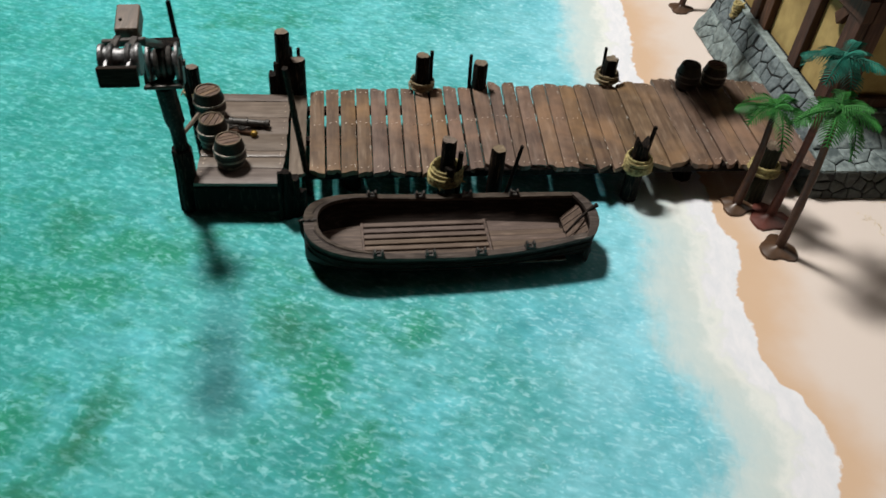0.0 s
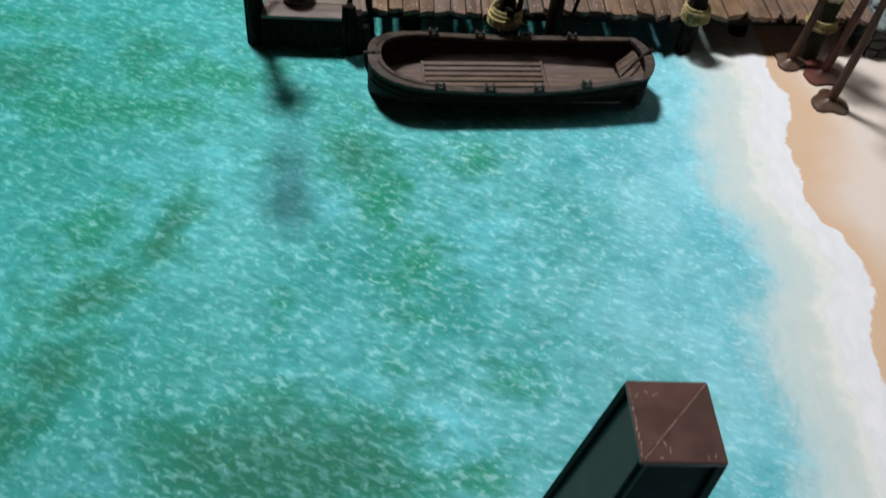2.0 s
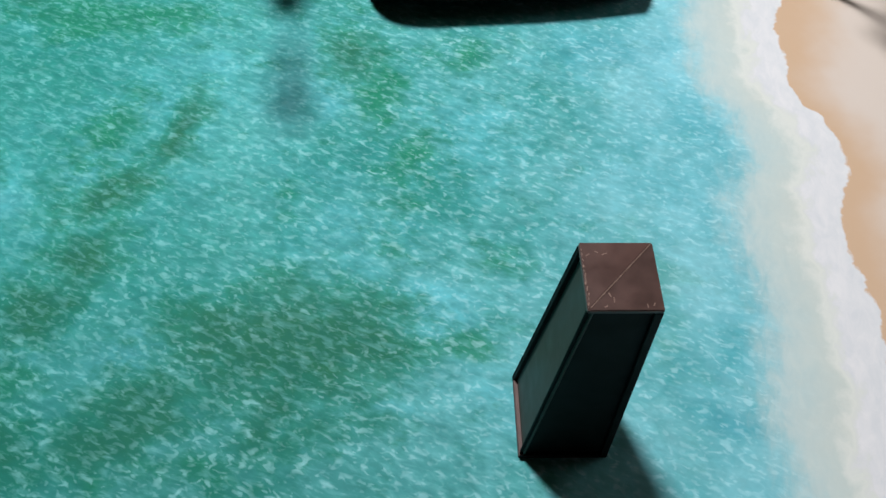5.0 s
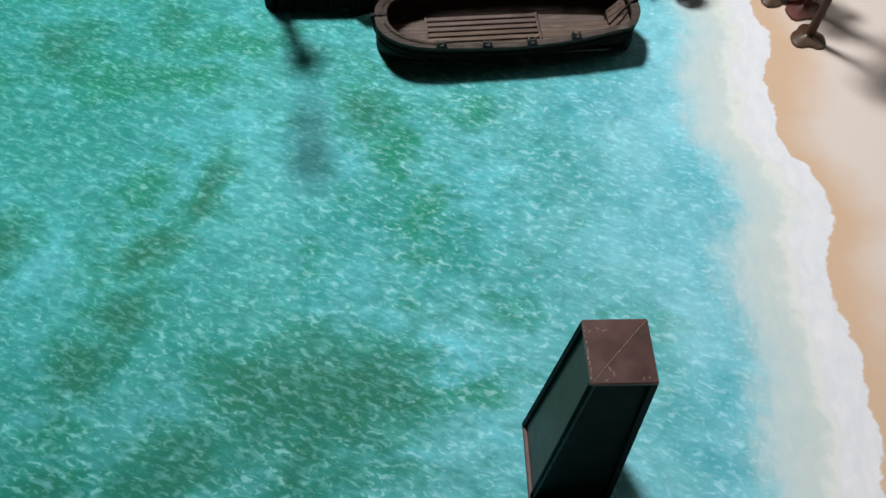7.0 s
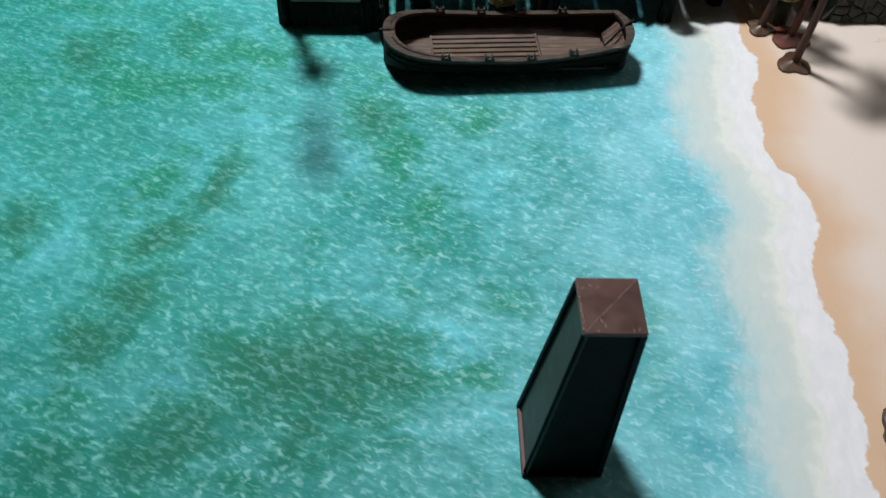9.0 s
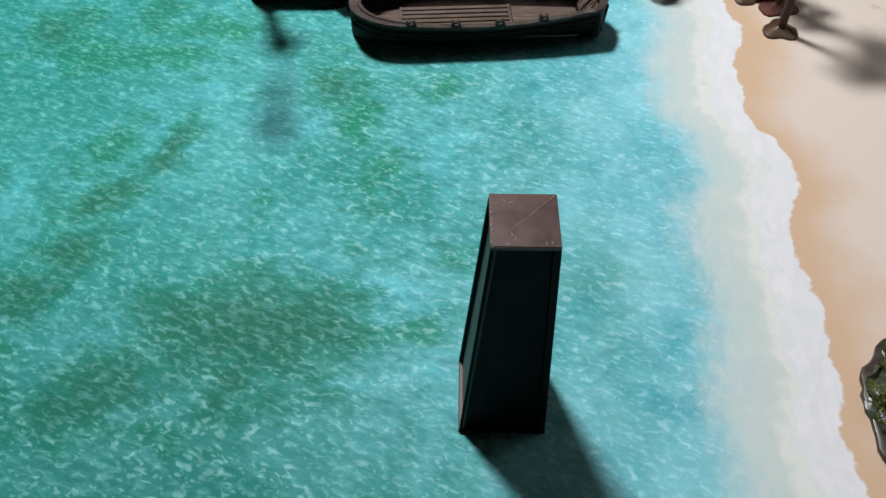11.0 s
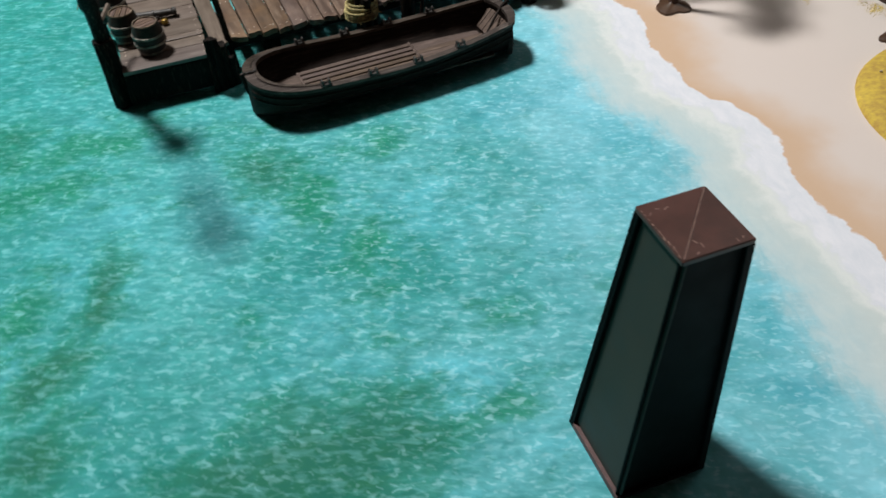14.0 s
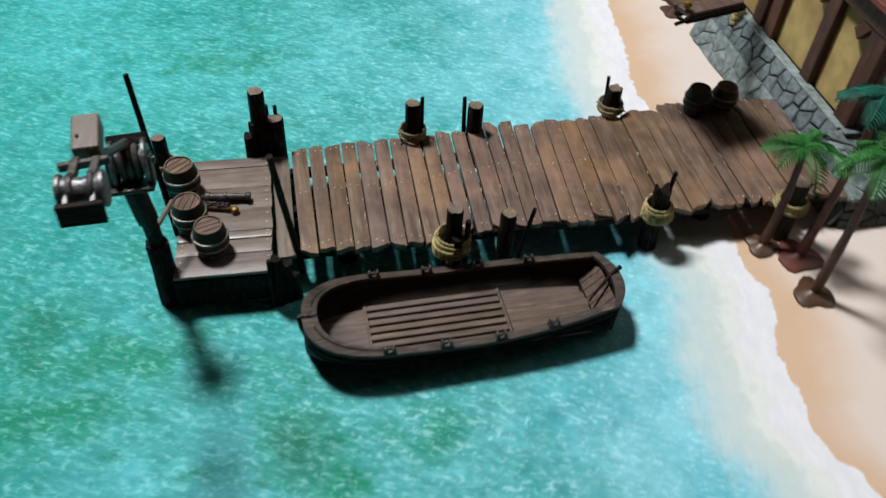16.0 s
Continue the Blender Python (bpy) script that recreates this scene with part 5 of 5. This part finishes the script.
# ---- things on the beach ----
def crate():
    c = thing("wooden_crate", DOCK @ pose(0.3715, -0.1360, 0), "low dark wooden crate with a ridged plank lid on the sand", "crate")
    w, d, h = 0.078, 0.0515, 0.0165
    for v, sz in ((0.0011, 1), (d - 0.0011, 1)):
        part("side", box((w, 0.0022, h), pose(w / 2, v, h / 2), 0.0004), M_CRATE, c)
    for u in (0.0011, w - 0.0011):
        part("side", box((0.0022, d - 0.0046, h), pose(u, d / 2, h / 2), 0.0004), M_CRATE, c)
    part("corner_post", box((0.0035, 0.0035, h + 0.0002), pose(0.0004, d - 0.0004, h / 2), 0.0004), M_CRATE, c)
    part("corner_post", box((0.0035, 0.0035, h + 0.0002), pose(0.0004, 0.0004, h / 2), 0.0004), M_CRATE, c)
    part("tray", box((w - 0.0046, d - 0.0046, 0.002), pose(w / 2, d / 2, h - 0.0022)), M_CRATE, c)
    slat = part("lid_slat", box((0.0029, d + 0.001, 0.0018), pose(0, 0, 0), 0.0006), M_LIDGREY, c, at=pose(0.0018, d / 2, h + 0.0010))
    for i in range(1, 22):
        again(slat, pose(0.0018 + i * 0.0036, d / 2, h + 0.0010 + 0.0002 * math.sin(i * 2.3), 0, 0, 0.4 * math.sin(i * 1.7)))
    part("hatch", box((0.022, 0.026, 0.001), pose(0.041, 0.031, h + 0.0026), 0.0003), M_LIDGREY, c)


M_LIDGREY = wood("grey_lid_wood", rgb(62, 49, 43), rgb(108, 91, 82), rgb(176, 160, 150), (500, 50, 500), 0.34, 0.12, 0.45, 0.5, 0.6)
crate()


def sand_base():
    s = thing("scenery_base", pose(0.2970, 0.1931, 0), "round yellow sanded scenery base with dark driftwood", "scenery base")
    bm = bmesh.new()
    segs, rings = 56, []
    for k, z in ((1.0, 0.0), (0.985, 0.0022), (0.93, 0.0036), (0.75, 0.0042), (0.5, 0.0046), (0.25, 0.0048), (0.04, 0.0048)):
        rings.append([bm.verts.new((0.0722 * k * (1 + 0.010 * math.sin(3 * a)) * math.cos(a), 0.0722 * k * (1 + 0.010 * math.sin(3 * a)) * math.sin(a), z + (0.0007 * noise.noise((k * math.cos(a) * 7, k * math.sin(a) * 7, 2)) if k < 0.95 else 0))) for a in [2 * math.pi * i / segs for i in range(segs)]])
    for a, b in zip(rings, rings[1:]):
        for i in range(segs):
            bm.faces.new((a[i], a[(i + 1) % segs], b[(i + 1) % segs], b[i]))
    bm.faces.new(rings[0][::-1]), bm.faces.new(rings[-1])
    part("disc", bm, M_YELLOW, s)
    part("driftwood", tube([(-0.052, 0.001, 0.0062), (-0.044, 0.0022, 0.0066), (-0.030, 0.0015, 0.0062), (-0.015, 0.003, 0.006)], [0.0008, 0.0014, 0.0013, 0.0010], 8), M_DARK, s, "dark driftwood log")
    part("stump", log(0.0042, 0.017, 71), (M_TIMBER, M_TIMBER), s, "dark brown wooden stump", at=pose(-0.0125, 0.0335, 0.0038))
    rng = random.Random(9)
    for i in range(12):
        bm = bmesh.new()
        bmesh.ops.create_icosphere(bm, subdivisions=1, radius=rng.uniform(0.0006, 0.0015))
        for v in bm.verts:
            v.co *= rng.uniform(0.75, 1.2)
        u, w = (-0.052 + rng.uniform(0, 0.03), rng.uniform(-0.006, 0.0)) if i < 7 else (rng.uniform(-0.05, 0.03), rng.uniform(-0.03, 0.045))
        part("pebble", bm, M_PEBBLE if i % 3 else M_ROCK, s, at=pose(u, w, 0.0045))


M_PEBBLE = plain("pebble", rgb(150, 136, 110), rgb(196, 182, 150), 300, 0.7)
sand_base()


def mossy_rock():
    r = thing("mossy_rock", pose(0.2304, 0.079, 0), "dark wet rock covered with green moss on the sand", "rock")
    bm = bmesh.new()
    bmesh.ops.create_icosphere(bm, subdivisions=5, radius=1.0)

    def swell(n):
        e = 1 + 0.10 * noise.noise(n * 2.2) + 0.07 * noise.noise(n * 5.0) + 0.04 * noise.noise(n * 12)
        flat = 0.020 * (1 - 0.25 * (n.x ** 2)) * e + 0.0032 * noise.noise(n * 6 + Vector((4, 4, 4)))
        return Vector((n.x * 0.0395 * e, n.y * 0.0455 * e, n.z * flat if n.z > 0 else -0.0002))

    pits = ((-0.80, 0.24, 0.13), (-0.78, -0.06, 0.14), (0.1, -0.72, 0.12), (-0.42, 0.66, 0.11))

    def ground(n):
        """The rock's surface, with its lumps, cracks and pits."""
        p = swell(n)
        if n.z > 0:
            p.z += 0.0016 * abs(noise.noise(n * 9)) - 0.0014 * max(0.0, 1 - abs(noise.noise(n * 4 + Vector((9, 2, 1)))) * 9)
            for x, y, size in pits:
                p.z -= 0.0075 * math.exp(-((n.x - x) ** 2 + (n.y - y) ** 2) / size ** 2 * 2)
            p.z = max(p.z, 0.0008)
        return p

    for v in bm.verts:
        v.co = ground(v.co.copy())
    part("stone", bm, M_ROCK, r)
    # rounded base plate showing as a dark rim
    bm, segs = bmesh.new(), 64
    rings = []
    for k, z in ((1.004, 0.0), (1.014, 0.0012), (1.006, 0.0024), (0.970, 0.0030)):
        rings.append([bm.verts.new((p.x * k, p.y * k, z)) for p in (swell(Vector((math.cos(2 * math.pi * i / segs), math.sin(2 * math.pi * i / segs), 0.0))) for i in range(segs))])
    for p, q in zip(rings, rings[1:]):
        for i in range(segs):
            bm.faces.new((p[i], p[(i + 1) % segs], q[(i + 1) % segs], q[i]))
    bm.faces.new(rings[0][::-1]), bm.faces.new(rings[-1])
    part("base_plate", bm, M_ROCKRIM, r, "smooth dark brown base rim")
    # moss: fine leaning fibres, thick in patches, none on the wet rim
    rng = random.Random(31)
    verts, faces = [], []
    for i in range(30000):
        a, q = rng.uniform(0, 2 * math.pi), math.sqrt(rng.random()) * 0.97
        n = Vector((q * math.cos(a), q * math.sin(a), math.sqrt(1 - q * q)))
        thick = 0.85 + noise.noise((n.x * 2.6, n.y * 2.6, 5)) + 0.35 * noise.noise((n.x * 8, n.y * 8, 2)) - 2.4 * max(0.0, q - 0.80)
        thick -= sum(1.2 * math.exp(-((n.x - x) ** 2 + (n.y - y) ** 2) / size ** 2 * 2) for x, y, size in pits)
        if thick < rng.uniform(0.0, 0.35):
            continue
        p, k, w = ground(n) - Vector((0, 0, 0.0001)), len(verts), rng.uniform(0, math.pi)
        tip = Vector((rng.uniform(-1, 1), rng.uniform(-1, 1), rng.uniform(0.5, 1.3))) * rng.uniform(0.0005, 0.0011)
        side = Vector((math.cos(w), math.sin(w), 0)) * rng.uniform(0.00014, 0.00030)
        verts += [p - side, p + side, p + tip * 0.6 + side * 0.8, p + tip, p + tip * 0.6 - side * 0.8]
        faces += [(k, k + 1, k + 2, k + 4), (k + 4, k + 2, k + 3)]
    me = bpy.data.meshes.new("moss")
    me.from_pydata(verts, [], faces)
    me.materials.append(M_MOSS)
    moss = new("moss", me)
    moss.parent = r
    tagged(moss, "bright green moss", kind="stuff")


mossy_rock()


def tufts():
    """Dry flock on the sand by the crate."""
    rng = random.Random(17)
    verts, faces = [], []
    def dense(u, v):
        """How thick the flock lies at a place."""
        if v > -33 or (u > 369 and -140 < v < -82):
            return -1.0
        return max(math.exp(-((u - 388) / 46) ** 2 - ((v + 58) / 33) ** 2), 0.62 * math.exp(-((u - 352) / 26) ** 2 - ((v + 84) / 20) ** 2), 0.50 * math.exp(-((u - 366) / 12) ** 2 - ((v + 122) / 22) ** 2)) + 0.30 * noise.noise((u * 0.05, v * 0.05, 3)) + 0.16 * noise.noise((u * 0.2, v * 0.2, 7))

    # the matted carpet: a thin lumpy sheet that runs out on the sand
    cell, cols, rows = 1.1, 126, 118
    high = {}
    for i in range(cols):
        for j in range(rows):
            u, v = 318 + i * cell, -150 + j * cell
            q = dense(u, v)
            high[i, j] = q
            verts.append(mm(u + rng.uniform(-0.3, 0.3), v + rng.uniform(-0.3, 0.3), -0.15 + 1.5 * max(0.0, min(q - 0.42, 0.5)) + (rng.uniform(-0.15, 0.35) if q > 0.45 else 0)))
    for i in range(cols - 1):
        for j in range(rows - 1):
            if max(high[i, j], high[i + 1, j], high[i, j + 1], high[i + 1, j + 1]) > 0.42:
                faces.append((i * rows + j, (i + 1) * rows + j, (i + 1) * rows + j + 1, i * rows + j + 1))
    for i in range(52000):
        u, v = rng.uniform(318, 454), rng.uniform(-148, -26)
        q = dense(u, v)
        if rng.random() > min(1.0, max(0.0, (q - 0.22) * 2.4)) ** 1.5:
            continue
        p = mm(u, v, 1.5 * max(0.0, min(q - 0.42, 0.5)) - 0.1)
        a, ln, w = rng.uniform(0, 6.28), rng.uniform(0.0005, 0.0013), 0.00018
        lean = Vector((rng.uniform(-1, 1), rng.uniform(-1, 1), 0.9)).normalized() * ln
        s = Vector((math.cos(a), math.sin(a), 0)) * w
        k = len(verts)
        verts += [p - s, p + s, p + lean * 0.6 + s * 0.8, p + lean, p + lean * 0.6 - s * 0.8 + Vector((s.y, -s.x, 0))]
        faces += [(k, k + 1, k + 2, k + 4), (k + 4, k + 2, k + 3)]
    me = bpy.data.meshes.new("grass")
    me.from_pydata(verts, [], faces)
    me.materials.append(M_GRASS)
    tagged(new("grass", me), "patch of dry yellow-green flock grass on the sand", "grass", kind="stuff")
    b = thing("dry_bush", DOCK @ pose(0.4000, -0.048, 0), "tan dried bush standing in the grass", "bush")
    bm = bmesh.new()
    for i in range(260):
        a, e = rng.uniform(0, 6.28), rng.uniform(0.2, 1.3)
        d = Vector((math.cos(a) * math.cos(e), math.sin(a) * math.cos(e), math.sin(e)))
        r = rng.uniform(0.006, 0.014)
        s = d.cross(Vector((0, 0, 1))).normalized() * 0.0006
        q = [bm.verts.new(v) for v in (d * r * 0.35, d * r * 0.6 + s, d * r, d * r * 0.6 - s)]
        bm.faces.new(q)
    part("leaves", bm, M_DRY, b)
    part("stem", tube([(0, 0, 0), (0.0004, 0, 0.003), (0.0002, 0.0003, 0.006)], 0.0007, 6), M_TRUNK, b)
    t = thing("stick", DOCK @ pose(0.428, -0.052, 0), "bare brown stick leaning from the grass", "stick")
    part("wood", tube([(0, 0, 0), (0.004, 0.004, 0.006), (0.007, 0.009, 0.011)], [0.0010, 0.0009, 0.0007], 6), M_TRUNK, t)


M_DRY = plain("dry_leaf", rgb(184, 152, 92), rgb(224, 196, 134), 300, 0.8)
tufts()


M_SLATE = plain("dark_slate", rgb(26, 27, 28), rgb(86, 84, 84), 200, 0.28, 0, 0.9, 0.0008)


def rubble():
    rng = random.Random(77)
    for i in range(9):
        bm = bmesh.new()
        bmesh.ops.create_icosphere(bm, subdivisions=2, radius=1.0)
        s = rng.uniform(0.006, 0.011)
        for v in bm.verts:
            n = v.co.copy()
            v.co = Vector((n.x * s * 1.3, n.y * s, max(n.z, -0.55) * s * 0.8)) * (1 + 0.34 * noise.noise(n * 1.8 + Vector((i * 9, 0, 0))) + 0.16 * abs(noise.noise(n * 5 + Vector((0, i * 5, 0)))) + 0.05 * noise.noise(n * 13))
        u, v = 438 + (i % 5) * 22 + rng.uniform(-5, 5), -36 + (i // 5) * -17 + rng.uniform(-4, 4)
        lo = min(p.co.z for p in bm.verts)
        bm.transform(pose(0, 0, -lo - 0.0004))
        tagged(link("boulder", bm, M_SLATE, smooth=False, at=DOCK @ pose(u / 1000, v / 1000, 0, 0, 0, rng.uniform(0, 360))), "dark rough boulder at the foot of the house", "boulder", "boulders by the house")


rubble()
